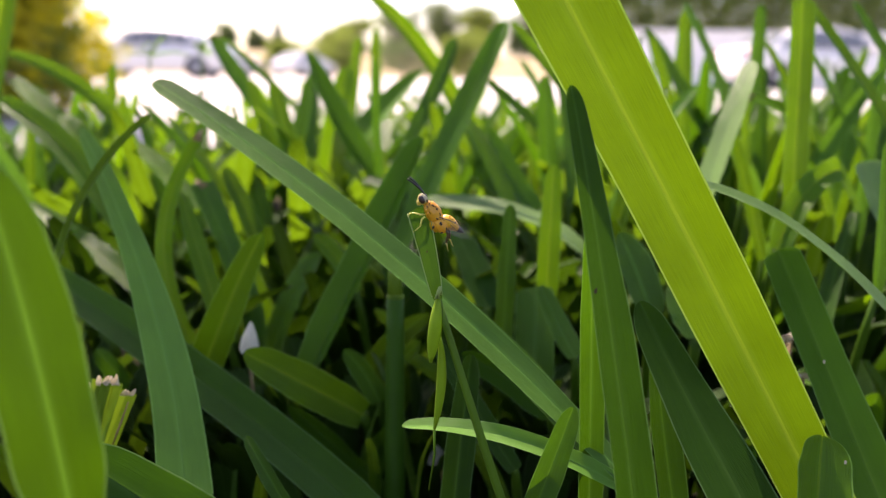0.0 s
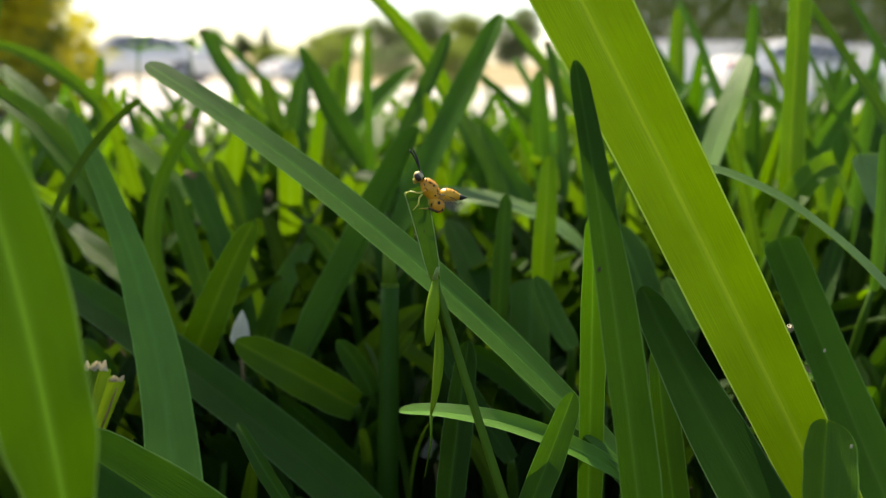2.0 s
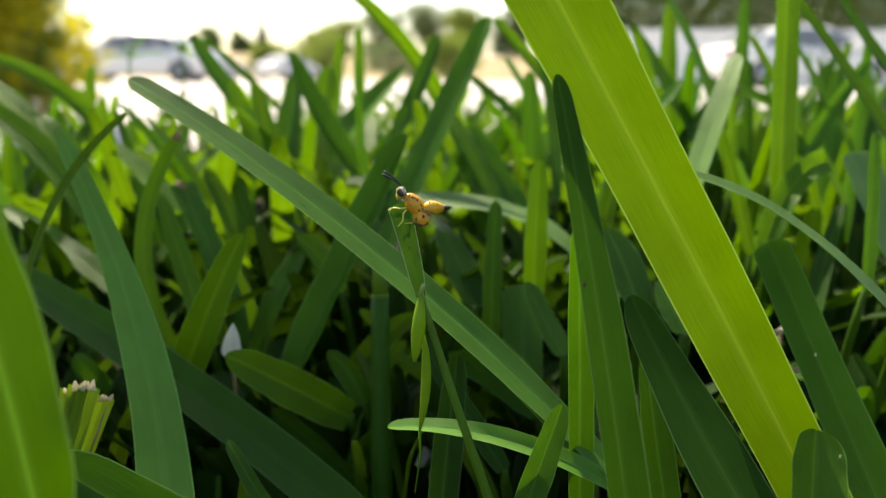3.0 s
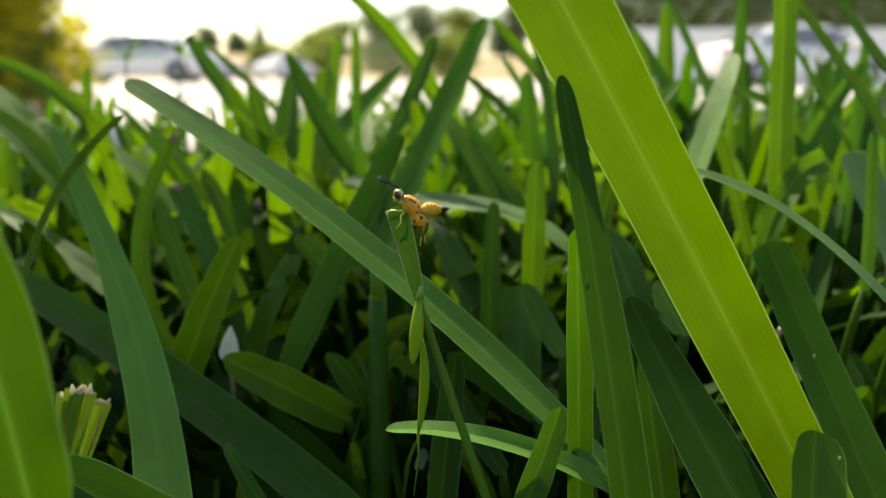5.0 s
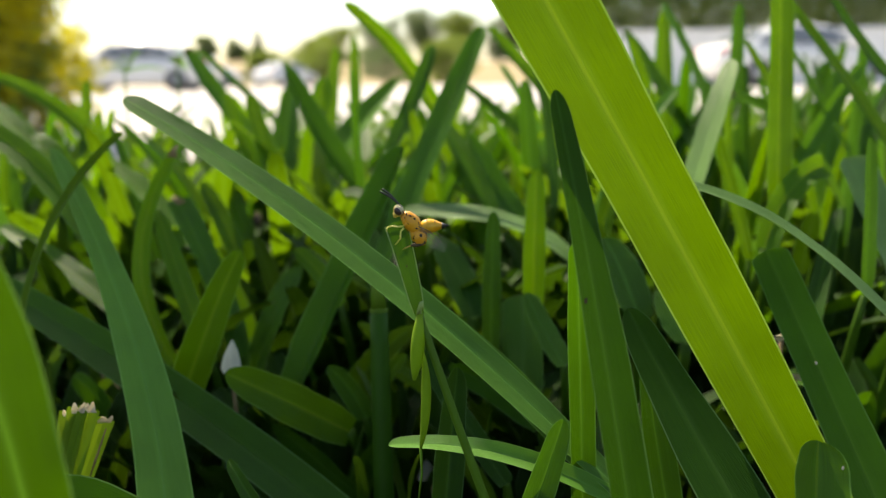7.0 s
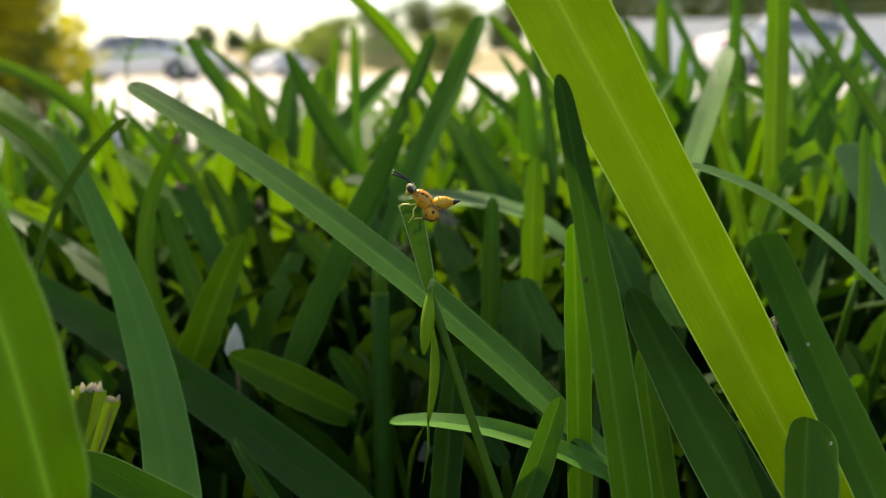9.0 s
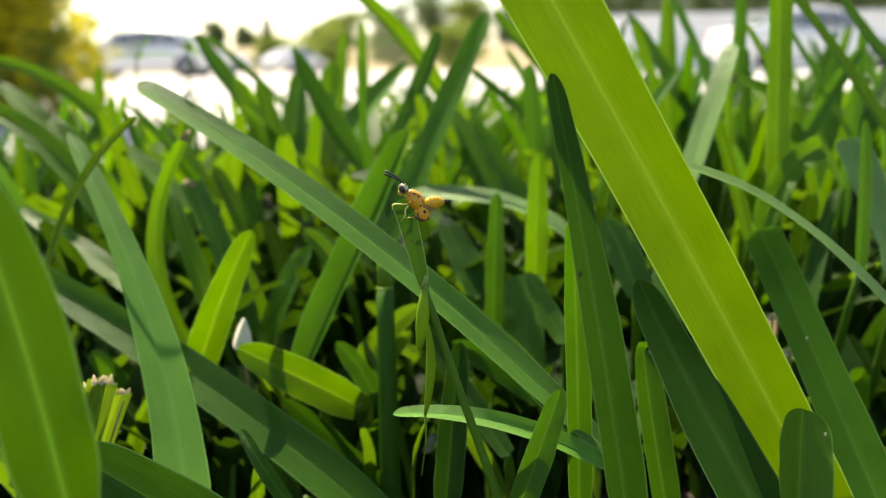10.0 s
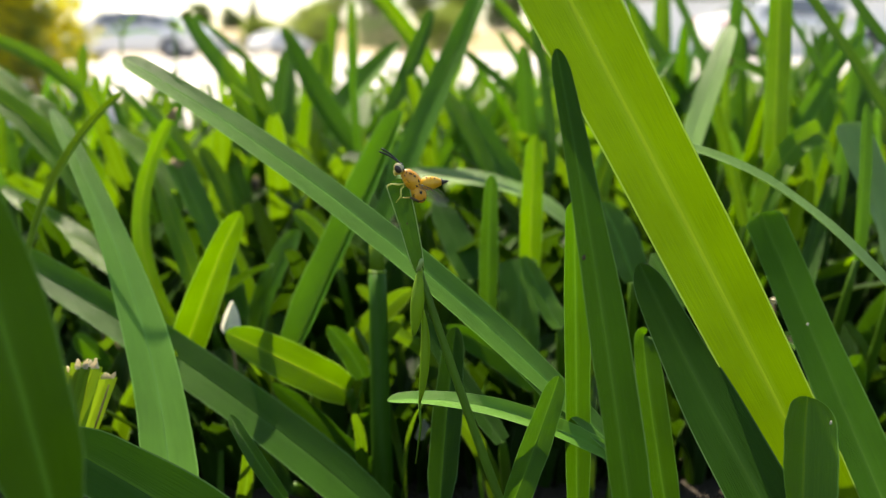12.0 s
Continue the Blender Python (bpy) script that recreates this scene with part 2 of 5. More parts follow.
def blade(base, mid, tip, width, mat, turn=0, twist=0, fold=15, taper=0.0, tipf=1.0, label="", dry=0.0, spots=()):
    """One grass plant: a blade with its midrib, and the sheath that carries it up from the soil."""
    a, m, b = Vector(base), Vector(mid), Vector(tip)
    d = (m - a).normalized()
    root = Vector((a.x - 0.25 * d.x * a.z, a.y + 0.012, 0.0))
    plant = new("grass_plant")
    plant.location = root
    tagged(plant, label or TONES[mat], "grass", "grass plants of the lawn")
    bm, rib = bmesh.new(), bmesh.new()
    lamina(bm, a - root, m - root, b - root, width, turn, twist, fold, taper, tipf, len(blades), rib)
    ob = part("blade", bm, mat, plant)
    part("midrib", rib, RIBS[mat], ob)
    bm = bmesh.new()
    e, k = a - root, 6
    line = [e * (i / k) for i in range(k + 1)]
    line[0] = line[0] + Vector((0, 0, -0.002))
    tube(bm, line, [0.0011 - 0.00004 * i for i in range(k)] + [max(0.0005, width * 0.16)], 8)
    part("sheath", bm, SHEATH, plant)
    if dry:
        bm = bmesh.new()
        end, way = b - root, (b - m).normalized()
        side = way.cross(Vector((0, -1, 0.12))).normalized()
        rows = []
        for i in range(7):
            t = i / 6
            p = end - way * 0.0016 + way * (dry * t) + Vector((0, -0.0009 * math.sin(2.6 * t), -0.0012 * t * t))
            half = width * 0.3 * (1 - 0.85 * t) + 0.0001
            rows.append([bm.verts.new(p + side * half * u + Vector((0, -0.25 * half * abs(u) - 0.00015, 0.1 * half * u))) for u in (-1, 0, 1)])
        for r0, r1 in zip(rows, rows[1:]):
            for k in range(2):
                bm.faces.new((r0[k], r0[k + 1], r1[k + 1], r1[k]))
        part("dry_tip", bm, STRAW, ob, "withered straw-coloured tip")
    for place, r, spot_mat in spots:
        bm = bmesh.new()
        bmesh.ops.create_uvsphere(bm, u_segments=10, v_segments=7, radius=1.0, matrix=Matrix.Translation(Vector(place) - root) @ Matrix.Diagonal((r, r * 0.3, r * 1.6, 1)))
        part("spot", bm, spot_mat, ob)
    blades.append(plant)
    return plant

# ---- the setting ----
EDGE_Y = 0.57          # the kerb runs aslant, at 45 degrees: the lawn lies where y < EDGE_Y + x
KERB_TURN = Matrix.Translation((0, EDGE_Y, 0)) @ Matrix.Rotation(radians(45), 4, "Z")


def sheet(name, x0, x1, y0, y1, z, mat, label, nx=1, ny=1, bumpy=0.0):
    bm = bmesh.new()
    vs = [[bm.verts.new((x0 + (x1 - x0) * i / nx, y0 + (y1 - y0) * j / ny, z + bumpy * (noise.noise(((x0 + (x1 - x0) * i / nx) * 9, (y0 + (y1 - y0) * j / ny) * 9, 3)))))
           for i in range(nx + 1)] for j in range(ny + 1)]
    for j in range(ny):
        for i in range(nx):
            bm.faces.new((vs[j][i], vs[j][i + 1], vs[j + 1][i + 1], vs[j + 1][i]))
    return tagged(part(name, bm, mat), label, name, kind="structure")


PAVING = rough_material("sunlit_concrete", (0.32, 0.30, 0.285), (0.43, 0.405, 0.385), 1.2, 0.85, 0.3, 0.002)
DRYFIELD = rough_material("dry_field", (0.20, 0.155, 0.07), (0.32, 0.25, 0.13), 0.2, 0.95, 0.5, 0.05)
sheet("ground", -900, 900, -900, 2500, -0.17, DRYFIELD, "dry tan field reaching to the horizon", 2, 2)
sheet("soil", -14.0, 14.0, -14.0, 0.0, 0.0, SOIL, "dark damp soil under the lawn", 60, 40, 0.002).matrix_world = KERB_TURN
bm = bmesh.new()
bmesh.ops.create_cube(bm, size=1.0, matrix=Matrix.Translation((0, 0.06, -0.085)) @ Matrix.Diagonal((28.0, 0.12, 0.17, 1)))
bmesh.ops.bevel(bm, geom=bm.edges[:], offset=0.012, segments=2, affect="EDGES")
tagged(part("kerb", bm, PAVING, smooth=False), "pale concrete kerb along the lawn's edge", "kerb", kind="structure").matrix_world = KERB_TURN
sheet("pavement", -70, 70, -30, 58, -0.12, PAVING, "pale sunlit concrete car park surface", 30, 20)


# ---- the grass blades round the wasp ----
broad_blade = blade((0.0659, 0.1043, 0.0054), (0.0357, 0.1053, 0.0588), (0.0106, 0.1057, 0.1015), 0.0098, O, -8, 0, 10, taper=0.14, tipf=0.1)
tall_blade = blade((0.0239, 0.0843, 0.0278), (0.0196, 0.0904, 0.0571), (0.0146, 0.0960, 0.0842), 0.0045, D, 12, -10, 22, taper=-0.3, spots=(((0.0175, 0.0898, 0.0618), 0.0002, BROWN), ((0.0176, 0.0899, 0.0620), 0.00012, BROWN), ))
blade((0.0215, 0.1045, 0.0185), (0.0212, 0.1088, 0.0473), (0.0203, 0.1086, 0.0649), 0.0038, G, 10, 0, 15)
blade((0.0270, 0.1052, 0.0306), (-0.0088, 0.1242, 0.0596), (-0.0487, 0.1442, 0.0832), 0.0048, P, 30, 0, 12, taper=0.12)
blade((0.0279, 0.1115, 0.0263), (0.0112, 0.1184, 0.0433), (0.0003, 0.1246, 0.0523), 0.0046, G, 30, 0, 25)
blade((-0.0299, 0.0631, 0.0477), (-0.0324, 0.0641, 0.0623), (-0.0360, 0.0652, 0.0777), 0.0074, N, 22, 0, 18, taper=0.1)
blade((-0.0424, 0.0660, 0.0646), (-0.0367, 0.0680, 0.0820), (-0.0339, 0.0700, 0.0994), 0.0040, Y, -12, 0, 18)
blade((-0.0364, 0.1083, 0.0119), (-0.0463, 0.1349, 0.0388), (-0.0687, 0.1608, 0.0740), 0.0069, P, 32, 8, 14, taper=-0.35)
blade((-0.0683, 0.1369, 0.0355), (-0.0652, 0.1473, 0.0596), (-0.0542, 0.1572, 0.0769), 0.0022, O, -30, 20, 25)
blade((-0.0026, 0.1220, 0.0067), (-0.0395, 0.1420, 0.0284), (-0.0921, 0.1660, 0.0514), 0.0078, G, 26, 0, 14)
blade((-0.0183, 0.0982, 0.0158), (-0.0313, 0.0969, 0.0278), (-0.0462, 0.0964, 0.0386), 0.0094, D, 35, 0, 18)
blade((-0.0478, 0.1553, 0.0224), (-0.0400, 0.1565, 0.0423), (-0.0337, 0.1562, 0.0549), 0.0063, Y, 5, 0, 10, taper=-0.2)
blade((-0.0139, 0.1495, 0.0212), (-0.0246, 0.1459, 0.0288), (-0.0345, 0.1418, 0.0361), 0.0074, Y, 25, 0, 12)
blade((-0.0261, 0.1576, 0.0247), (-0.0141, 0.1671, 0.0498), (-0.0036, 0.1750, 0.0723), 0.0070, G, -32, 0, 40)
blade((-0.0091, 0.1946, 0.0447), (0.0036, 0.2037, 0.0728), (0.0157, 0.2134, 0.0985), 0.0069, G, -31, 0, 14)
blade((-0.0088, 0.2352, 0.0664), (-0.0014, 0.2386, 0.0818), (0.0037, 0.2415, 0.0953), 0.0053, G, -28, 0, 15)
blade((-0.0186, 0.2529, 0.0531), (-0.0316, 0.2600, 0.0709), (-0.0424, 0.2689, 0.0920), 0.0073, G, 35, 0, 35, tipf=2.5)
blade((-0.0175, 0.2371, 0.0510), (-0.0191, 0.2411, 0.0693), (-0.0197, 0.2455, 0.0892), 0.0035, G, 50, 0, 30)
blade((-0.0322, 0.2736, 0.0536), (-0.0216, 0.2771, 0.0698), (-0.0057, 0.2808, 0.0874), 0.0111, B, -39, 0, 20, tipf=2.5)
blade((0.0180, 0.2564, 0.0476), (0.0002, 0.2544, 0.0841), (-0.0213, 0.2496, 0.1075), 0.0055, Y, 19, 0, 18)
blade((-0.0403, 0.2418, 0.0482), (-0.0514, 0.2493, 0.0676), (-0.0573, 0.2548, 0.0830), 0.0052, Y, 38, 0, 12)
blade((-0.0355, 0.2354, 0.0426), (-0.0438, 0.2434, 0.0647), (-0.0497, 0.2494, 0.0820), 0.0058, Y, 28, 0, 12)
blade((-0.0584, 0.3016, 0.0630), (-0.0723, 0.3058, 0.0811), (-0.0830, 0.3096, 0.0979), 0.0070, B, 37, 0, 20, dry=0.003)
blade((-0.0402, 0.3009, 0.0607), (-0.0663, 0.3166, 0.0839), (-0.0817, 0.3196, 0.0971), 0.0031, G, 31, 0, 20)
blade((-0.0501, 0.2984, 0.0490), (-0.0478, 0.3025, 0.0678), (-0.0454, 0.3066, 0.0862), 0.0100, B, -22, 0, 15)
blade((-0.0374, 0.2721, 0.0464), (-0.0347, 0.2767, 0.0673), (-0.0316, 0.2862, 0.0873), 0.0086, Y, 12, 0, 14)
blade((-0.0390, 0.3634, 0.0653), (-0.0377, 0.3673, 0.0832), (-0.0362, 0.3711, 0.1006), 0.0050, Y, 0, 0, 12)
blade((-0.0276, 0.3621, 0.0604), (-0.0284, 0.3671, 0.0830), (-0.0285, 0.3719, 0.1047), 0.0051, Y, 10, 0, 12)
blade((0.0135, 0.1620, 0.0283), (0.0138, 0.1646, 0.0445), (0.0144, 0.1669, 0.0598), 0.0038, G, 0, 0, 14)
blade((0.0232, 0.1719, 0.0363), (0.0235, 0.1735, 0.0527), (0.0241, 0.1756, 0.0671), 0.0047, Y, -5, 0, 14)
blade((0.0358, 0.1798, 0.0404), (0.0228, 0.1888, 0.0526), (-0.0055, 0.1950, 0.0558), 0.0072, W, 62, 0, 12)
blade((0.0180, 0.2112, 0.0519), (0.0134, 0.2188, 0.0629), (0.0062, 0.2266, 0.0744), 0.0049, Y, 28, 0, 18)
blade((0.0258, 0.2159, 0.0503), (0.0187, 0.2201, 0.0596), (0.0130, 0.2248, 0.0714), 0.0062, G, 30, 0, 18)
blade((0.0315, 0.2314, 0.0510), (0.0298, 0.2352, 0.0681), (0.0290, 0.2391, 0.0856), 0.0057, G, 10, 0, 16)
blade((0.0356, 0.2264, 0.0516), (0.0351, 0.2361, 0.0727), (0.0318, 0.2460, 0.0940), 0.0042, B, 30, 0, 16, dry=0.003)
blade((0.0482, 0.2504, 0.0685), (0.0333, 0.2545, 0.0861), (0.0205, 0.2580, 0.1012), 0.0050, Y, 26, 0, 14)
blade((0.0359, 0.2601, 0.0655), (0.0247, 0.2624, 0.0751), (0.0137, 0.2645, 0.0842), 0.0039, G, 31, 0, 14)
blade((0.0573, 0.1855, 0.0532), (0.0668, 0.1953, 0.0749), (0.0742, 0.2036, 0.0898), 0.0054, W, -36, 0, 6)
arched_blade = blade((0.0724, 0.1131, 0.0444), (0.0565, 0.1231, 0.0616), (0.0403, 0.1311, 0.0693), 0.0034, W, 55, 0, 22)
blade((0.0663, 0.0953, 0.0125), (0.0621, 0.1180, 0.0354), (0.0556, 0.1333, 0.0580), 0.0066, G, -12, 0, 26, taper=-0.12, tipf=0.35, spots=(((0.0593, 0.1213, 0.0431), 0.00018, FIBRE), ))
side_blade = blade((0.0455, 0.0853, 0.0209), (0.0365, 0.1042, 0.0383), (0.0291, 0.1161, 0.0536), 0.0074, D, -10, 0, 22, taper=-0.2)
blade((0.0439, 0.0864, 0.0302), (0.0457, 0.0915, 0.0386), (0.0468, 0.0940, 0.0432), 0.0072, Y, 6, 0, 22, tipf=0.7, spots=(((0.0479, 0.0901, 0.0416), 0.00016, FIBRE), ))
blade((0.0111, 0.0992, 0.0243), (0.0153, 0.1030, 0.0334), (0.0185, 0.1056, 0.0416), 0.0041, G, 6, 0, 12)
blade((0.0274, 0.1050, 0.0294), (0.0109, 0.1057, 0.0367), (-0.0046, 0.1065, 0.0381), 0.0029, P, 46, 18, 20)
blade((0.0369, 0.1102, 0.0127), (0.0337, 0.1163, 0.0356), (0.0336, 0.1189, 0.0427), 0.0046, G, 10, 0, 20)
blade((-0.0174, 0.1730, 0.0393), (-0.0221, 0.1747, 0.0465), (-0.0269, 0.1757, 0.0511), 0.0041, Y, 31, 0, 14)
blade((-0.0108, 0.1491, 0.0241), (-0.0139, 0.1503, 0.0295), (-0.0178, 0.1513, 0.0336), 0.0043, G, -10, 0, 14)
blade((-0.0374, 0.1796, 0.0219), (-0.0333, 0.1824, 0.0345), (-0.0269, 0.1847, 0.0454), 0.0066, G, -34, 0, 14)
blade((-0.0405, 0.1805, 0.0258), (-0.0479, 0.1894, 0.0424), (-0.0573, 0.1983, 0.0589), 0.0060, G, 39, 0, 16, tipf=0.2, dry=0.004)
blade((-0.0381, 0.2040, 0.0164), (-0.0460, 0.2141, 0.0383), (-0.0581, 0.2241, 0.0600), 0.0057, Y, 18, 0, 14, spots=(((-0.0427, 0.2163, 0.0507), 0.0008, BROWN), ((-0.0424, 0.2166, 0.0512), 0.0011, STRAW), ))
blade((-0.0376, 0.2197, 0.0177), (-0.0460, 0.2291, 0.0366), (-0.0540, 0.2386, 0.0563), 0.0057, Y, 34, 0, 14)
blade((-0.0381, 0.1886, 0.0160), (-0.0433, 0.1922, 0.0319), (-0.0504, 0.1958, 0.0479), 0.0065, Y, 39, 0, 14)
blade((-0.0518, 0.1690, 0.0285), (-0.0591, 0.1757, 0.0494), (-0.0524, 0.1826, 0.0716), 0.0036, Y, 10, 0, 14, dry=0.004)
blade((-0.0439, 0.1689, 0.0284), (-0.0503, 0.1743, 0.0434), (-0.0571, 0.1829, 0.0588), 0.0043, Y, 27, 0, 14)
blade((-0.0580, 0.2057, 0.0462), (-0.0680, 0.2133, 0.0568), (-0.0816, 0.2208, 0.0668), 0.0053, Y, 39, 0, 14)
blade((-0.0946, 0.2607, 0.0614), (-0.1137, 0.2652, 0.0806), (-0.1364, 0.2674, 0.0896), 0.0048, Y, 25, 0, 14)
blade((-0.0845, 0.2182, 0.0549), (-0.1029, 0.2270, 0.0708), (-0.1191, 0.2350, 0.0829), 0.0057, Y, 38, 0, 14, dry=0.006)
blade((-0.0723, 0.1906, 0.0466), (-0.0888, 0.2001, 0.0657), (-0.1089, 0.2081, 0.0777), 0.0062, Y, 25, 0, 14)
blade((-0.0800, 0.2073, 0.0521), (-0.0876, 0.2097, 0.0626), (-0.0977, 0.2173, 0.0736), 0.0088, Y, 23, 0, 14)
blade((-0.1115, 0.2810, 0.0597), (-0.1109, 0.2839, 0.0727), (-0.1104, 0.2870, 0.0872), 0.0043, Y, 0, 0, 14)
blade((-0.1021, 0.2693, 0.0534), (-0.1026, 0.2718, 0.0650), (-0.1029, 0.2746, 0.0774), 0.0046, Y, 10, 0, 14)
blade((-0.0620, 0.1731, 0.0376), (-0.0782, 0.1852, 0.0452), (-0.0985, 0.1975, 0.0533), 0.0048, Y, 30, 0, 14)
blade((-0.1170, 0.2353, 0.0382), (-0.1175, 0.2389, 0.0541), (-0.1177, 0.2431, 0.0732), 0.0037, Y, 0, 0, 14)
blade((-0.1184, 0.2466, 0.0429), (-0.1200, 0.2485, 0.0512), (-0.1206, 0.2512, 0.0636), 0.0049, B, 22, 0, 14)
blade((0.0774, 0.1805, 0.0549), (0.0785, 0.1854, 0.0770), (0.0795, 0.1911, 0.1027), 0.0054, Y, 0, 0, 14, tipf=0.2)
blade((0.1057, 0.1765, 0.0613), (0.0927, 0.1871, 0.0854), (0.0801, 0.1968, 0.1057), 0.0036, Y, 22, 0, 14)
blade((0.1203, 0.1997, 0.0745), (0.1077, 0.2031, 0.0893), (0.0978, 0.2065, 0.1040), 0.0039, G, 27, 0, 14)
blade((0.0902, 0.2454, 0.0480), (0.0928, 0.2520, 0.0777), (0.0951, 0.2585, 0.1075), 0.0053, G, 10, 0, 14)
blade((0.0873, 0.2506, 0.0712), (0.0800, 0.2551, 0.0912), (0.0718, 0.2589, 0.1079), 0.0049, B, 37, 0, 14)
blade((0.1070, 0.2104, 0.0527), (0.0951, 0.2170, 0.0727), (0.0801, 0.2222, 0.0812), 0.0045, Y, 38, 0, 14, dry=0.003)
blade((0.0725, 0.1743, 0.0498), (0.0791, 0.1789, 0.0614), (0.0880, 0.1830, 0.0664), 0.0054, Y, -21, 0, 14, tipf=0.15)
blade((0.1112, 0.2186, 0.0665), (0.1025, 0.2222, 0.0826), (0.0946, 0.2252, 0.0959), 0.0026, G, 30, 0, 16)
blade((0.0770, 0.1933, 0.0434), (0.0732, 0.1969, 0.0593), (0.0698, 0.1999, 0.0726), 0.0034, Y, 0, 0, 14)
blade((0.0761, 0.2068, 0.0580), (0.0760, 0.2090, 0.0678), (0.0765, 0.2119, 0.0810), 0.0031, Y, 20, 0, 14)
blade((0.0904, 0.1516, 0.0406), (0.0901, 0.1596, 0.0535), (0.0856, 0.1683, 0.0695), 0.0088, W, 22, 0, 16, tipf=0.3)
blade((0.0829, 0.1527, 0.0450), (0.0840, 0.1555, 0.0577), (0.0848, 0.1591, 0.0741), 0.0036, G, 20, 0, 16)
blade((0.0876, 0.2693, 0.0631), (0.0779, 0.2734, 0.0811), (0.0654, 0.2779, 0.1009), 0.0065, G, 33, 0, 14)
blade((0.0813, 0.2790, 0.0605), (0.0807, 0.2839, 0.0828), (0.0816, 0.2897, 0.1088), 0.0063, Y, 0, 0, 14)
blade((0.1077, 0.2125, 0.0389), (0.1119, 0.2185, 0.0665), (0.1162, 0.2249, 0.0956), 0.0045, G, 15, 0, 14)
blade((0.1125, 0.2320, 0.0348), (0.1153, 0.2372, 0.0586), (0.1183, 0.2435, 0.0871), 0.0062, B, -22, 0, 14)
blade((0.0762, 0.1595, 0.0291), (0.0811, 0.1673, 0.0414), (0.0886, 0.1759, 0.0579), 0.0037, G, -31, 0, 14)
blade((0.1101, 0.1917, 0.0376), (0.1033, 0.1912, 0.0350), (0.0924, 0.1905, 0.0312), 0.0054, Y, -40, 0, 12)
blade((0.0418, 0.1571, 0.0400), (0.0392, 0.1620, 0.0482), (0.0364, 0.1655, 0.0545), 0.0076, B, 22, 0, 14)
blade((0.0491, 0.1513, 0.0370), (0.0476, 0.1542, 0.0407), (0.0452, 0.1583, 0.0454), 0.0073, B, 22, 0, 14)
blade((0.0831, 0.1584, 0.0245), (0.0773, 0.1588, 0.0263), (0.0716, 0.1590, 0.0267), 0.0048, B, 50, 0, 12)
blade((0.0196, 0.1588, 0.0232), (0.0200, 0.1627, 0.0316), (0.0203, 0.1681, 0.0423), 0.0084, B, -22, 0, 8, tipf=0.2)
blade((0.0263, 0.1507, 0.0331), (0.0230, 0.1550, 0.0387), (0.0200, 0.1585, 0.0452), 0.0045, B, 22, 0, 16)
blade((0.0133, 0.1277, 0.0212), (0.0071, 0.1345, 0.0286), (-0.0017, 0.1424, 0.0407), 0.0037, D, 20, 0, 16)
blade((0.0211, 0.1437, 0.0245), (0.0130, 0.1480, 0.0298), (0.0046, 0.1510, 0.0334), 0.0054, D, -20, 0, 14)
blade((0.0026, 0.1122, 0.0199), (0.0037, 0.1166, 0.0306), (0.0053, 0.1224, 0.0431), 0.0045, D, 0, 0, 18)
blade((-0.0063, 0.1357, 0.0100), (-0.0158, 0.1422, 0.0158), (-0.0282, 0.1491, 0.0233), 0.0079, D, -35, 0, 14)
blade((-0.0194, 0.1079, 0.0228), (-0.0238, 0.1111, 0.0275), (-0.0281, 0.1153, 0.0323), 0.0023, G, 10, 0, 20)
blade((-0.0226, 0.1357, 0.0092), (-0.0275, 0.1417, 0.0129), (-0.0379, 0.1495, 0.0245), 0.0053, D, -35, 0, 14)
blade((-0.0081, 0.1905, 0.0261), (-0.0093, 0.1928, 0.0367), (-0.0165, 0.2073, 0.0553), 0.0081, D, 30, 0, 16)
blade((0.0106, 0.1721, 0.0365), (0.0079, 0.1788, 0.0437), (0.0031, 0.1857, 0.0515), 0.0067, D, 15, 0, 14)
blade((-0.0060, 0.2239, 0.0386), (-0.0104, 0.2270, 0.0523), (-0.0218, 0.2330, 0.0557), 0.0039, G, 39, 0, 14)

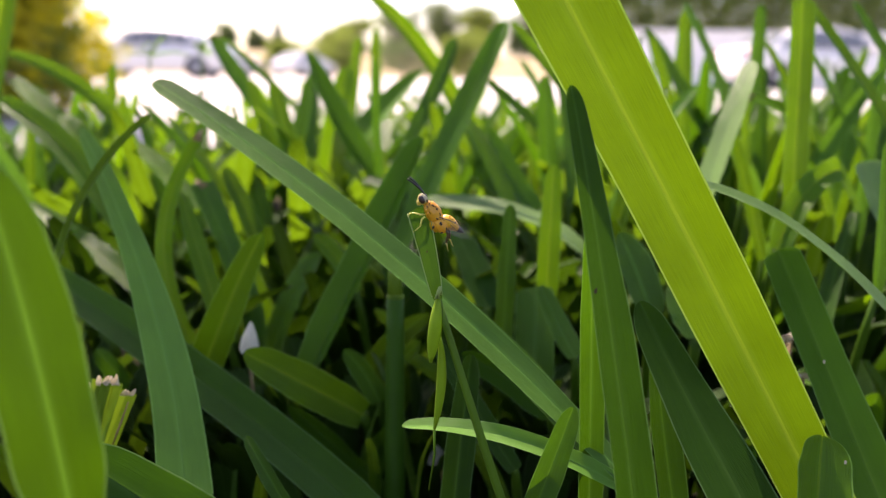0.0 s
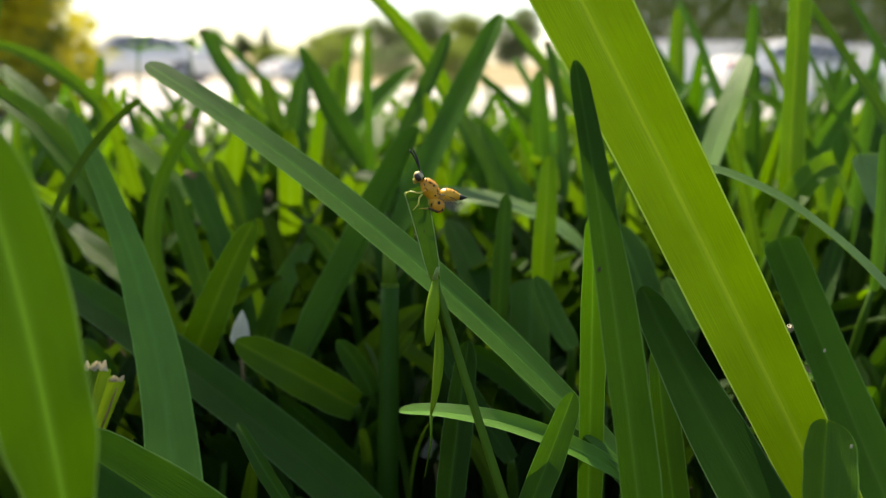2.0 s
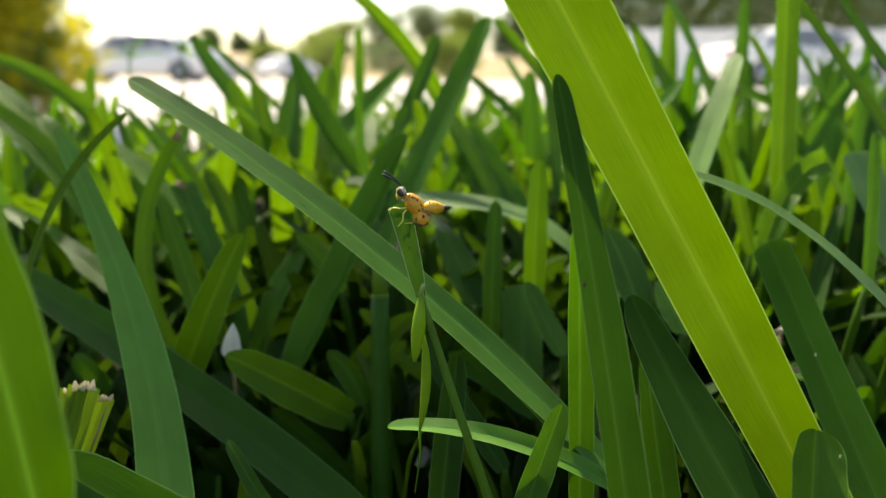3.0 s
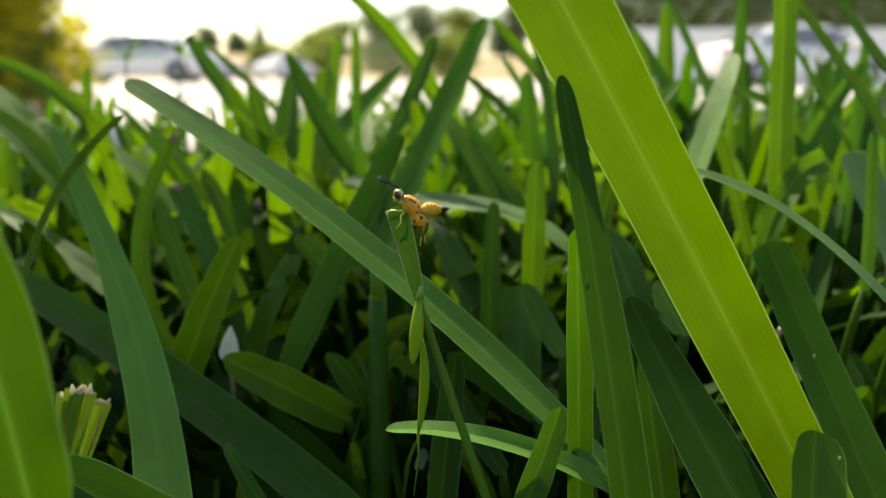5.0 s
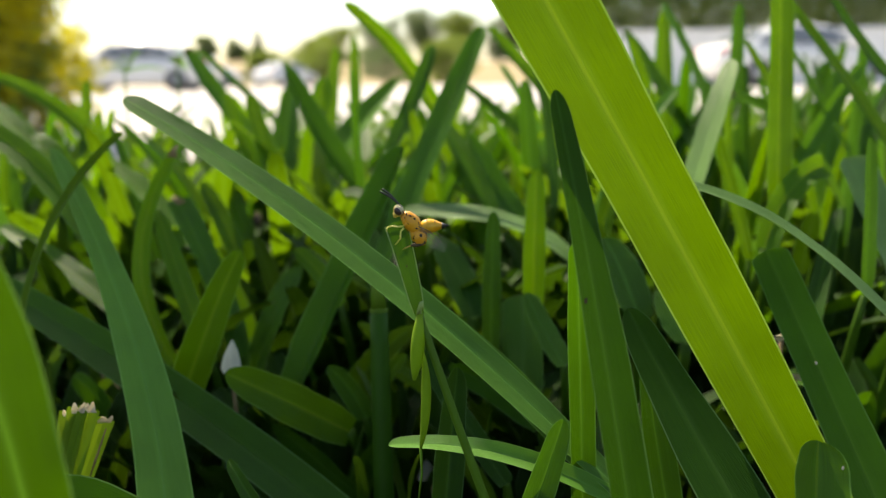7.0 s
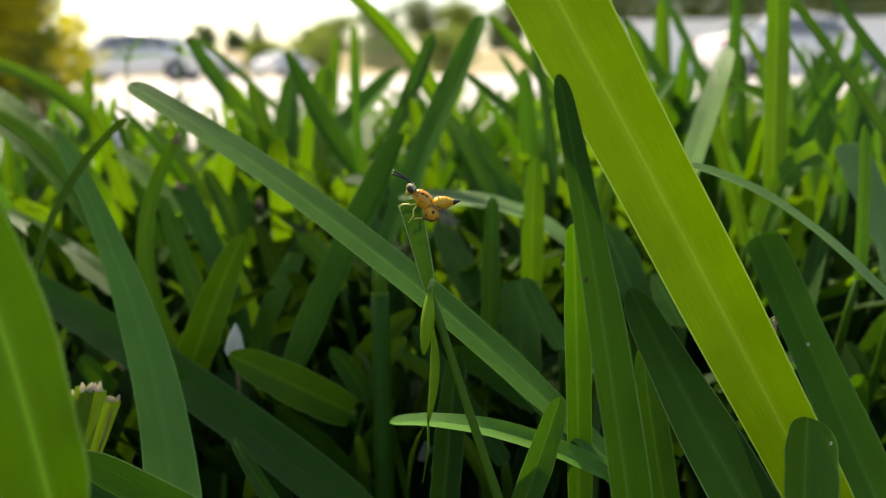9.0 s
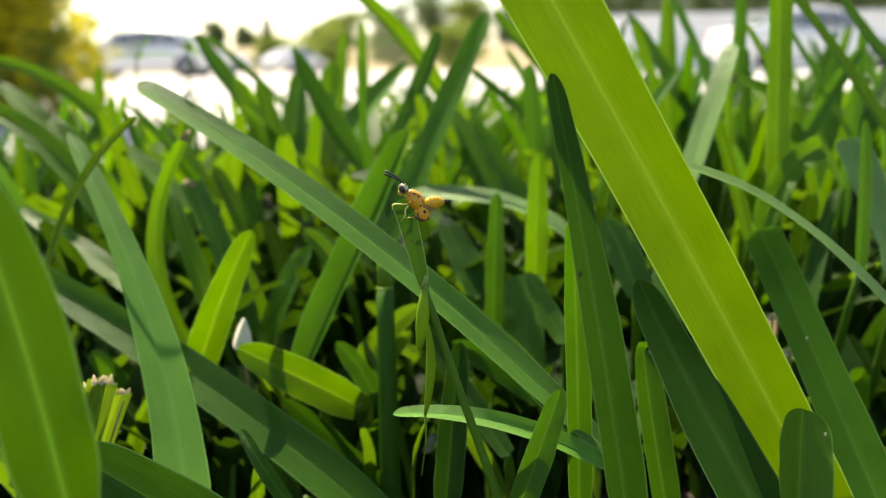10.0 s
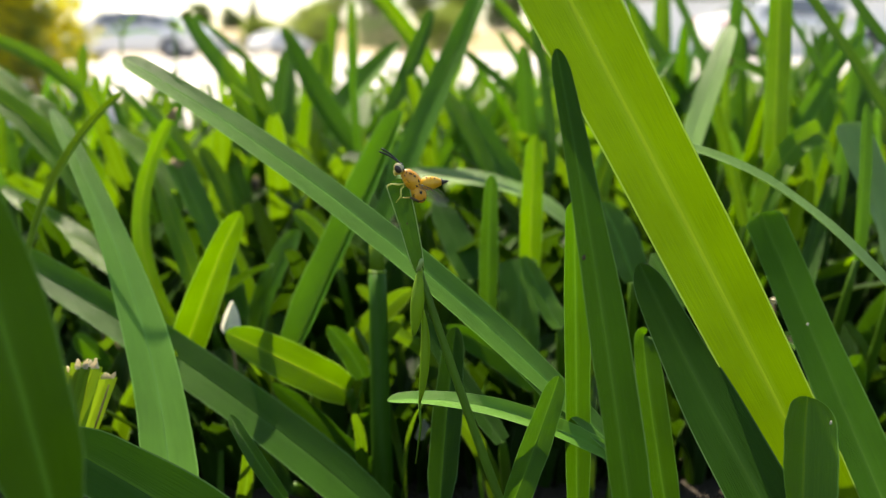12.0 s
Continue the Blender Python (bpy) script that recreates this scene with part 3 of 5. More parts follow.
# ---- undergrowth: shorter blades between the tall ones, and the lawn behind ----
def low_growth(count, seed):
    """Short full-shaped blades, too many to count, between the tall plants: one mesh."""
    rng = random.Random(seed)
    pool = []
    for i in range(14):
        h, lean = rng.uniform(0.75, 1.0), rng.uniform(0.1, 0.7)
        bm = bmesh.new()
        lamina(bm, Vector((0, 0, -0.004)), Vector((lean * 0.012, 0, h * 0.028)), Vector((lean * 0.04, rng.uniform(-0.01, 0.01), h * 0.05)),
               rng.uniform(0.0045, 0.0075), rng.uniform(-40, 40), rng.uniform(-30, 30), rng.uniform(8, 28), -0.1, rng.uniform(0.7, 1.5), 300 + i)
        me = bpy.data.meshes.new("shape")
        bm.to_mesh(me)
        bm.free()
        co, quads, uv = np.zeros(len(me.vertices) * 3), np.zeros(len(me.loops), int), np.zeros(len(me.loops) * 2)
        me.vertices.foreach_get("co", co)
        me.loops.foreach_get("vertex_index", quads)
        me.uv_layers[0].data.foreach_get("uv", uv)
        pool.append((co.reshape(-1, 3), quads.reshape(-1, 4), uv))
        bpy.data.meshes.remove(me)
    cos, quads, uvs, kinds, start = [], [], [], [], 0
    for i in range(count):
        y = rng.uniform(0.135, 0.44)
        x = rng.uniform(-0.62, 0.62) * y
        if y > EDGE_Y + x - 0.02:
            continue
        k = rng.randrange(14)
        co, quad, uv = pool[k]
        size = min(1.25, 0.62 + (y - 0.135) * 3.0) * rng.uniform(0.8, 1.15)
        m = np.array(pose(x, y, 0, rng.uniform(-14, 14), rng.uniform(-12, 12), rng.uniform(0, 360)) @ Matrix.Scale(size, 4))
        cos.append(co @ m[:3, :3].T + m[:3, 3])
        quads.append(quad + start)
        uvs.append(uv)
        kinds.append(np.full(len(quad), (0, 0, 1, 0)[k % 4]))
        start += len(co)
    me = bpy.data.meshes.new("low_grass")
    me.from_pydata(np.concatenate(cos), [], np.concatenate(quads))
    me.uv_layers.new(name="UVMap").data.foreach_set("uv", np.concatenate(uvs))
    for m in (LAWN, BLUISH_LAWN):
        me.materials.append(m)
    me.polygons.foreach_set("material_index", np.concatenate(kinds))
    me.polygons.foreach_set("use_smooth", [True] * len(me.polygons))
    return tagged(new("low_grass", me), "short green grass blades crowding under the tall ones", "grass", kind="stuff")


low_growth(300, 5)


def tall_growth(count, x0, x1, y0, y1, low, high, seed):
    """Long blades standing between and behind the nearest ones."""
    rng = random.Random(seed)
    for i in range(count):
        y = y0 + (y1 - y0) * (i + rng.random()) / count
        x = rng.uniform(x0, x1) * y
        if y > EDGE_Y + x - 0.02:
            continue
        h = rng.uniform(low, high)
        lean, back = rng.uniform(-0.38, 0.38) * h, rng.uniform(-0.15, 0.2) * h
        z0 = rng.uniform(0.15, 0.3) * h
        bend = rng.uniform(0.25, 0.42)
        blade((x, y, z0), (x + lean * bend, y + back * bend, z0 + (h - z0) * 0.53), (x + lean, y + back, h), rng.uniform(0.0028, 0.0060), rng.choice((G, Y, Y, B, G, D, P)),
              math.copysign(rng.uniform(5, 50), -lean), rng.uniform(-20, 20), rng.uniform(8, 26), -0.1, rng.uniform(0.8, 2.0))


tall_growth(78, 0.15, 0.58, 0.20, 0.46, 0.070, 0.104, 31)
tall_growth(46, -0.16, 0.16, 0.23, 0.46, 0.058, 0.082, 32)
tall_growth(70, -0.56, -0.17, 0.22, 0.46, 0.054, 0.080, 33)


def lawn(count, y0, y1, low, high, seed, mat, spread=None, broad=1.0):
    """Many blades as one sheet mesh: three columns, six rows each."""
    g = np.random.default_rng(seed)
    y = y0 + (y1 - y0) * g.random(count) ** 1.3
    x = (g.random(count) * 2 - 1) * (0.66 * y + 0.12)
    if spread:
        y = y0 + (y1 - y0) * g.random(count)
        x = (g.random(count) * 2 - 1) * (spread + 1.0) - 1.0
        keep = (np.abs(x) > 0.62 * y + 0.1) | (y < 0)
        x, y = x[keep], y[keep]
        keep = np.hypot(x, y) > 0.16
        x, y = x[keep], y[keep]
        count = len(x)
    keep = y < EDGE_Y + x - 0.01
    x, y = x[keep], y[keep]
    count = len(x)
    h = g.uniform(low, high, count)
    w = g.uniform(0.0045, 0.008, count) * broad
    az = g.uniform(0, 2 * np.pi, count)
    lean = g.uniform(0.05, 0.75, count) * h
    face = az + np.pi / 2 + g.uniform(-0.9, 0.9, count)
    t = np.array([0, 0.3, 0.6, 0.84, 0.95, 1.0])
    wt = np.array([0.7, 1.0, 0.98, 0.88, 0.66, 0.26])
    px = x[:, None] + np.cos(az)[:, None] * lean[:, None] * t ** 2
    py = y[:, None] + np.sin(az)[:, None] * lean[:, None] * t ** 2
    pz = h[:, None] * (t - 0.18 * t ** 2 * g.uniform(0, 2, count)[:, None])
    co = np.zeros((count, 6, 3, 3))
    for k, u in enumerate((-1, 0, 1)):
        co[:, :, k, 0] = px + u * np.cos(face)[:, None] * w[:, None] / 2 * wt
        co[:, :, k, 1] = py + u * np.sin(face)[:, None] * w[:, None] / 2 * wt
        co[:, :, k, 2] = pz + (abs(u) - 0.5) * w[:, None] * 0.16
    base = (np.arange(count) * 18)[:, None, None, None]
    r, c = np.meshgrid(np.arange(5), np.arange(2), indexing="ij")
    q = (r * 3 + c)[None, :, :, None] + np.array([0, 1, 4, 3])[None, None, None, :] + base
    q = q.reshape(-1, 4)
    me = bpy.data.meshes.new("lawn_grass")
    me.from_pydata(co.reshape(-1, 3), [], q)
    uv = me.uv_layers.new(name="UVMap")
    lengths = np.tile(np.repeat(t, 3), count) * 6
    across = np.tile(np.array([0.0, 0.5, 1.0]), count * 6)
    uv.data.foreach_set("uv", np.stack([across[q.ravel()], lengths[q.ravel()]], 1).ravel())
    me.polygons.foreach_set("use_smooth", [True] * len(me.polygons))
    me.materials.append(mat)
    return tagged(new("lawn_grass", me), "dense green lawn grass of broad rounded blades", "grass", kind="stuff")


# the two lowest layers wear LOW, whose dark colour stands in for shade
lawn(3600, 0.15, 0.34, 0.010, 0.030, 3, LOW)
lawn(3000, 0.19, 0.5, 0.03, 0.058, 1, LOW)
lawn(2600, 0.25, 0.6, 0.045, 0.082, 4, LAWN)
lawn(3000, 0.42, 0.85, 0.035, 0.082, 2, LAWN)
lawn(45000, -2.0, 0.85, 0.04, 0.075, 6, LAWN, 3.95, 1.9)

# ---- the stem and the wasp on its tip ----
def ball(bm, c, r, turn=0.0, segs=16):
    """An ellipsoid at c with radii r, turned about the y axis by degrees."""
    m = Matrix.Translation(c) @ Matrix.Rotation(radians(turn), 4, "Y") @ Matrix.Diagonal((*r, 1))
    bmesh.ops.create_uvsphere(bm, u_segments=segs, v_segments=segs // 2 + 2, radius=1.0, matrix=m)


BUD = leaf_material("bud_green", (0.19, 0.33, 0.025), (0.34, 0.52, 0.035), 0.4, 0.42, False, False)
STEMGREEN = leaf_material("stem_green", (0.10, 0.21, 0.022), (0.2, 0.36, 0.012), 0.35, 0.42, False, False)

TIPGREEN = leaf_material("tip_leaf_green", (0.038, 0.12, 0.014), (0.06, 0.15, 0.005), 0.32, 0.42, False, False)
RIMGREEN = plain_material("leaf_rim_green", (0.26, 0.38, 0.10), 0.5)


def flower_stem(foot, bend, node, tip_mid, tip):
    """A thin stem that ends in a narrow folded leaf with pale rims, with two slim green spikelets hanging at its node."""
    foot, bend, node = Vector(foot), Vector(bend), Vector(node)
    bm = bmesh.new()
    c = 2 * bend - (foot + node) / 2
    pts = [bezier(foot, c, node, i / 20) - foot for i in range(21)]
    tube(bm, pts, [0.00078 - 0.000015 * i for i in range(21)], 8)
    stem = new("flowering_grass")
    stem.location = foot
    tagged(stem, "thin flowering grass with narrow tip leaf and green spikelets", "grass")
    part("stem", bm, STEMGREEN, stem)
    bm = bmesh.new()
    a, m, b = node - foot, Vector(tip_mid) - foot, Vector(tip) - foot
    lamina(bm, a, m, b, 0.0020, 8, 0, 14, 0.25, 0.35, 901)
    part("tip_leaf", bm, TIPGREEN, stem, "narrow folded leaf with pale rims")
    c = 2 * m - (a + b) / 2
    for side, r in ((-1, 0.00006), (1, 0.00006)):
        bm = bmesh.new()
        line = []
        for i in range(12):
            t = 0.05 + 0.93 * i / 11
            w = 0.00104 * (0.72 + 0.28 * min(1, t / 0.18)) * (1 + 0.30 * (2 * t - 1))
            d = (2 * (1 - t) * (c - a) + 2 * t * (b - c)).normalized()
            s = d.cross(Vector((0, -1, 0.12))).normalized()
            line.append(bezier(a, c, b, t) + s * w * side + Vector((0, -0.0005, 0)))
        tube(bm, line, [r] * 12, 6)
        part("rim", bm, RIMGREEN, stem, "pale leaf rim")
    bm = bmesh.new()
    ball(bm, bezier(a, c, b, 0.55) + Vector((-0.0001, -0.0005, 0)), (0.00011, 0.00008, 0.00014), 20, 8)
    part("speck", bm, BROWN, stem, "dark speck on the leaf")
    for p0, p1, p2, w in (((0.0001, 0, 0.0006), (-0.0003, -0.0006, -0.0036), (-0.0008, -0.0004, -0.0080), 0.00085), ((0.0003, 0.0003, -0.0048), (0.0006, -0.0003, -0.0105), (-0.0002, -0.0004, -0.0170), 0.00062)):
        bm = bmesh.new()
        p0, p1, p2 = (Vector(p) + a for p in (p0, p1, p2))
        c2 = 2 * p1 - (p0 + p2) / 2
        tube(bm, [bezier(p0, c2, p2, i / 10) for i in range(11)], [w * max(0.12, math.sin(math.pi * (0.04 + 0.92 * i / 10)) ** 0.7) for i in range(11)], 10)
        part("spikelet", bm, BUD, stem, "slim yellow-green spikelet")
    bm = bmesh.new()
    tube(bm, [a + Vector((-0.0002, -0.0004, -0.0168)), a + Vector((-0.0001, 0, -0.0205)), a + Vector((-0.0008, 0.001, -0.026))], [0.00018, 0.00014, 0.0001], 6)
    part("stalk", bm, STEMGREEN, stem)
    bm = bmesh.new()
    tube(bm, [a + Vector((0.0006 * math.sin(k * 0.5) - 0.0003, -0.0004, 0.0002 + 0.0016 * math.sin(k * 0.62))) for k in range(6)], [0.00016] * 6, 6)
    part("hook", bm, RIMGREEN, stem, "pale hooked stalk")
    return stem


stem = flower_stem((0.0205, 0.0935, 0.0), (0.0098, 0.0955, 0.029), (0.0000, 0.0992, 0.0580), (-0.0012, 0.1003, 0.0633), (-0.0027, 0.1014, 0.0690))

WASP_YELLOW = rough_material("wasp_amber", (0.50, 0.19, 0.006), (0.72, 0.36, 0.016), 900, 0.36, 0.15, 0.00003)
WASP_PALE = rough_material("wasp_pale_yellow", (0.40, 0.30, 0.04), (0.55, 0.44, 0.08), 900, 0.3, 0.1, 0.00003)
WASP_BLACK = rough_material("wasp_black", (0.003, 0.0025, 0.002), (0.010, 0.008, 0.006), 1500, 0.45, 0.3, 0.00003)
WASP_GOLD = rough_material("wasp_gold", (0.54, 0.24, 0.006), (0.74, 0.40, 0.014), 900, 0.34, 0.15, 0.00003)
WASP_CREAM = rough_material("wasp_cream", (0.36, 0.31, 0.18), (0.52, 0.46, 0.28), 900, 0.35, 0.1, 0.00003)
WASP_LEG = rough_material("wasp_leg_pale", (0.50, 0.50, 0.08), (0.68, 0.66, 0.16), 900, 0.35, 0.1, 0.00003)
WASP_BROWN = rough_material("wasp_brown", (0.03, 0.018, 0.008), (0.12, 0.07, 0.02), 900, 0.35, 0.2, 0.00003)
WASP_EYE = rough_material("wasp_eye", (0.022, 0.013, 0.010), (0.05, 0.03, 0.024), 3000, 0.32, 0.4, 0.00003)
WING = plain_material("wing_membrane", (0.42, 0.38, 0.33), 0.25, 0.0, 0.2, 0.15)
VEIN = plain_material("wing_vein", (0.10, 0.07, 0.05), 0.4)
MM = 0.00105


def wasp(at):
    """A small amber wasp with black marks: head, thorax, abdomen, four wings, antennae and six legs, the hind thighs swollen. Faces -x."""
    w = new("wasp")
    w.location = at
    tagged(w, "small amber yellow wasp with black spots on a stem tip", "wasp")
    parts = {"wasp": w}

    def seat(name, build, mat, pivot, parent=w, label=""):
        bm = bmesh.new()
        build(bm)
        for v in bm.verts:
            v.co *= MM
        ob = part(name, bm, mat, parent, label)
        ob.location = Vector(pivot) * MM
        return ob

    spine = ((1.62, 1.50, 0.34), (1.86, 1.36, 0.60), (2.16, 1.16, 0.80), (2.46, 0.84, 0.94), (2.74, 0.46, 0.98), (3.00, 0.04, 0.93), (3.22, -0.36, 0.82), (3.38, -0.74, 0.64), (3.46, -1.0, 0.36))
    trunk = tuple(((x, 0.3, z), (r, 0.9 * r, r), 0) for x, z, r in spine)
    coxae = (((3.02, 0.3, -0.95), (0.66, 0.76, 0.92), -14),)

    def front_of(balls, x, z):
        """How far towards -y the ellipsoids reach at (x, z)."""
        best = 0.3
        for c, r, turn in balls:
            a = radians(turn)
            dx, dz = x - c[0], z - c[2]
            u, v = dx * math.cos(a) - dz * math.sin(a), dx * math.sin(a) + dz * math.cos(a)
            q = 1 - (u / r[0]) ** 2 - (v / r[2]) ** 2
            if q > 0:
                best = min(best, c[1] - r[1] * math.sqrt(q))
        return best

    def thorax_skin(bm):
        """One smooth skin along the spine, humped above, with a seam between the front and the rear of the thorax."""
        rings, n, sides = [], 36, 24
        for i in range(n + 1):
            f = i / n * (len(spine) - 1)
            k = min(int(f), len(spine) - 2)
            u = f - k
            u = u * u * (3 - 2 * u) * 0.5 + u * 0.5
            x, z, r = (spine[k][c] * (1 - u) + spine[k + 1][c] * u for c in range(3))
            ahead = Vector((spine[k + 1][0] - spine[k][0], 0, spine[k + 1][1] - spine[k][1])).normalized()
            out = Vector((-ahead.z, 0, ahead.x))
            r *= 1 - 0.05 * math.exp(-((i - 12) / 0.9) ** 2) - 0.05 * math.exp(-((i - 22) / 0.9) ** 2)
            r *= 1 if 0 < i < n else 0.4
            rings.append([bm.verts.new(Vector((x, 0.3, z)) + out * (r * math.sin(a)) + Vector((0, 0.9 * r * math.cos(a), 0))) for a in (q * math.tau / sides for q in range(sides))])
        for r0, r1 in zip(rings, rings[1:]):
            for q in range(sides):
                bm.faces.new((r0[q], r0[(q + 1) % sides], r1[(q + 1) % sides], r1[q]))
        bm.faces.new(rings[0][::-1])
        bm.faces.new(rings[-1])
    body = seat("thorax", lambda bm: thorax_skin(bm), WASP_YELLOW, (0, 0, 0))
    hips = seat("coxa", lambda bm: [ball(bm, *b, 20) for b in coxae], WASP_GOLD, (0, 0, 0))
    for x, z, rx, rz, a in ((2.20, 1.62, 0.07, 0.22, 12), (2.62, 1.40, 0.24, 0.09, 28), (3.06, 1.02, 0.15, 0.17, 0), (3.50, 0.44, 0.07, 0.24, -14), (3.22, -0.08, 0.15, 0.10, 20), (1.95, 1.22, 0.05, 0.15, -20), (2.92, 1.30, 0.07, 0.10, 30), (2.30, 0.55, 0.03, 0.30, -35)):
        c = (x, front_of(trunk, x, z), z)
        seat("mark", lambda bm, c=c, rx=rx, rz=rz, a=a: ball(bm, c, (rx, 0.06, rz), a, 10), WASP_BLACK, (0, 0, 0), body)
    for x, z, rx, rz in ((2.86, -1.10, 0.13, 0.22), (2.92, -1.72, 0.2, 0.10)):
        c = (x, front_of(coxae, x, z), z)
        seat("mark", lambda bm, c=c, rx=rx, rz=rz: ball(bm, c, (rx, 0.06, rz), 15, 10), WASP_BLACK, (0, 0, 0), hips)

    def skull(bm):
        ball(bm, (0, 0, 0), (0.54, 0.72, 0.70), -20, 22)
    head = seat("head", skull, WASP_PALE, (1.30, 0.3, 1.95))
    seat("face", lambda bm: (ball(bm, (-0.32, 0, -0.36), (0.34, 0.5, 0.40), 0, 16), ball(bm, (-0.42, 0, -0.60), (0.2, 0.3, 0.18), 0, 12)), WASP_PALE, (0, 0, 0), head)
    for s in (-1, 1):
        seat("eye_rim", lambda bm, s=s: ball(bm, (0.10, 0.42 * s, 0.14), (0.46, 0.31, 0.55), -35, 18), WASP_CREAM, (0, 0, 0), head, "cream rim round the eye")
        seat("eye", lambda bm, s=s: ball(bm, (-0.05, 0.52 * s, 0.04), (0.40, 0.32, 0.52), -35, 18), WASP_EYE, (0, 0, 0), head, "dark brown compound eye")
    seat("crown_mark", lambda bm: ball(bm, (0.30, 0, 0.52), (0.22, 0.5, 0.16), 30, 12), WASP_BLACK, (0, 0, 0), head)
    seat("nape", lambda bm: ball(bm, (0.50, -0.1, 0.0), (0.12, 0.55, 0.36), -20, 12), WASP_BLACK, (0, 0, 0), head, "black mark behind the head")
    for k, s in enumerate((-1, 1)):
        def feeler(bm, s=s):
            n = 13
            pts = [Vector((-2.75 * t, 0.25 * s * t, 0.16 * math.sin(math.pi * t * 0.9))) for t in (i / n for i in range(n + 1))]
            tube(bm, pts, [0.06 + 0.05 * min(1, 1.6 * i / n) + (0.016 if i % 2 else 0) for i in range(n)] + [0.07], 8)
        parts[f"antenna{k}"] = seat("antenna", feeler, WASP_BLACK, (1.52, 0.3 + 0.16 * s, 2.58), w, "black segmented antenna")

    def gaster(bm):
        n, ring = 22, []
        for i in range(n + 1):
            t = i / n
            r = 0.90 * math.sin(math.pi * min(1, (0.02 + t) ** 0.72 * 0.99)) ** 0.8 * (1 - 0.22 * t) + 0.02
            r *= 1 - 0.035 * (1 if (i % 4 == 0 and 2 < i < 19) else 0)
            ring.append([bm.verts.new((3.0 * t, 0.92 * r * math.cos(k * math.tau / 20), r * math.sin(k * math.tau / 20) + 0.22 * t)) for k in range(20)])
        for r0, r1 in zip(ring, ring[1:]):
            for k in range(20):
                bm.faces.new((r0[k], r0[(k + 1) % 20], r1[(k + 1) % 20], r1[k]))
        bm.faces.new(ring[0])
        bm.faces.new(ring[-1])
    gast = parts["abdomen"] = seat("abdomen", gaster, WASP_GOLD, (3.56, 0.3, 0.02))
    seat("sting_tip", lambda bm: tube(bm, [Vector((2.5, 0, 0.2)), Vector((2.75, 0, 0.22)), Vector((3.1, 0, 0.28)), Vector((3.38, 0, 0.33))], [0.40, 0.29, 0.15, 0.03], 14), WASP_BLACK, (0, 0, 0), gast, "black pointed tip")
    for x in (0.75, 1.25, 1.7):
        seat("mark", lambda bm, x=x: ball(bm, (x, -0.3, 0.80 - 0.12 * (x - 0.75)), (0.09, 0.22, 0.10), 0, 8), WASP_BLACK, (0, 0, 0), gast)

    for k, s in enumerate((-1, 1)):
        def thigh(bm, s=s):
            ball(bm, (0.05, 0.0, -0.15), (0.40, 0.34, 0.5), -20, 14)
            ball(bm, (0.35, 0.12 * s, -0.62), (0.70, 0.36, 0.84), -12, 20)
        leg = parts[f"hind_leg{k}"] = seat("hind_leg", thigh, WASP_YELLOW, (3.22, 0.3 + 0.62 * s, -0.60), w, "swollen amber hind leg")
        for x, z, rx, rz in ((0.42, -0.2, 0.18, 0.22), (0.1, -1.22, 0.22, 0.12), (0.78, -1.0, 0.12, 0.2)):
            u, v = (x - 0.35) / 0.70, (z + 0.62) / 0.84
            c = (x, s * (0.12 + 0.36 * math.sqrt(max(0.0, 1 - u * u - v * v))), z)
            seat("mark", lambda bm, c=c, rx=rx, rz=rz: ball(bm, c, (rx, 0.07, rz), 0, 10), WASP_BLACK, (0, 0, 0), leg)

        def shin(bm, s=s):
            pts = [Vector((0, 0, 0)), Vector((0.14, 0, -0.35)), Vector((0.16, 0, -0.8)), Vector((0.05, 0, -1.25)), Vector((-0.05, 0, -1.6))]
            tube(bm, pts, [0.15, 0.17, 0.16, 0.15, 0.10], 8)
        tibia = parts[f"shin{k}"] = seat("shin", shin, WASP_BROWN, (0.72, 0.26 * s, -1.08), leg, "dark curved shin")
        seat("foot", lambda bm, s=s: tube(bm, [Vector((-0.04, 0, -1.55)), Vector((0.06, 0, -1.95)), Vector((0.1, 0, -2.3)), Vector((0.22, 0, -2.6))], [0.09, 0.075, 0.065, 0.03], 7), WASP_PALE, (0, 0, 0), tibia)

        def limb(bm, pts, r=0.085):
            tube(bm, [Vector(p) for p in pts], [r * 1.35, r * 1.2, r, r * 0.8, r * 0.6][:len(pts)], 8)
        seat("front_leg", lambda bm, s=s: limb(bm, [(1.75, 0.3 + 0.45 * s, 0.25), (1.15, 0.3 + 0.6 * s, 0.22), (0.35, 0.2 + 0.45 * s, 0.36), (-0.08, 0.1 + 0.3 * s, 0.18), (-0.2, 0.1 * s, -0.25)]), WASP_LEG, (0, 0, 0))
        seat("middle_leg", lambda bm, s=s: limb(bm, [(1.75, 0.3 + 0.5 * s, 0.0), (1.4, 0.3 + 0.85 * s, -0.3), (1.32, 0.2 + 0.75 * s, -1.1), (0.85, 0.1 + 0.45 * s, -1.62), (0.6, 0.1 + 0.25 * s, -1.9)]), WASP_LEG, (0, 0, 0))

        def wing(bm, length, width, s=s):
            rows = []
            for i in range(11):
                t = i / 10
                h = width * (math.sin(math.pi * min(1, t ** 0.8 * 0.96)) ** 0.75 + 0.05 * (1 - t))
                rows.append([bm.verts.new((length * t, 0.04 * math.sin(4 * t + v), (v - 0.62) * h)) for v in (0, 0.33, 0.66, 1)])
            for r0, r1 in zip(rows, rows[1:]):
                for j in range(3):
                    bm.faces.new((r0[j], r0[j + 1], r1[j + 1], r1[j]))
        front = parts[f"front_wing{k}"] = seat("front_wing", lambda bm: wing(bm, 4.2, 1.45), WING, (3.42, 0.3 + 0.72 * s, 0.10), w, "grey translucent wing")
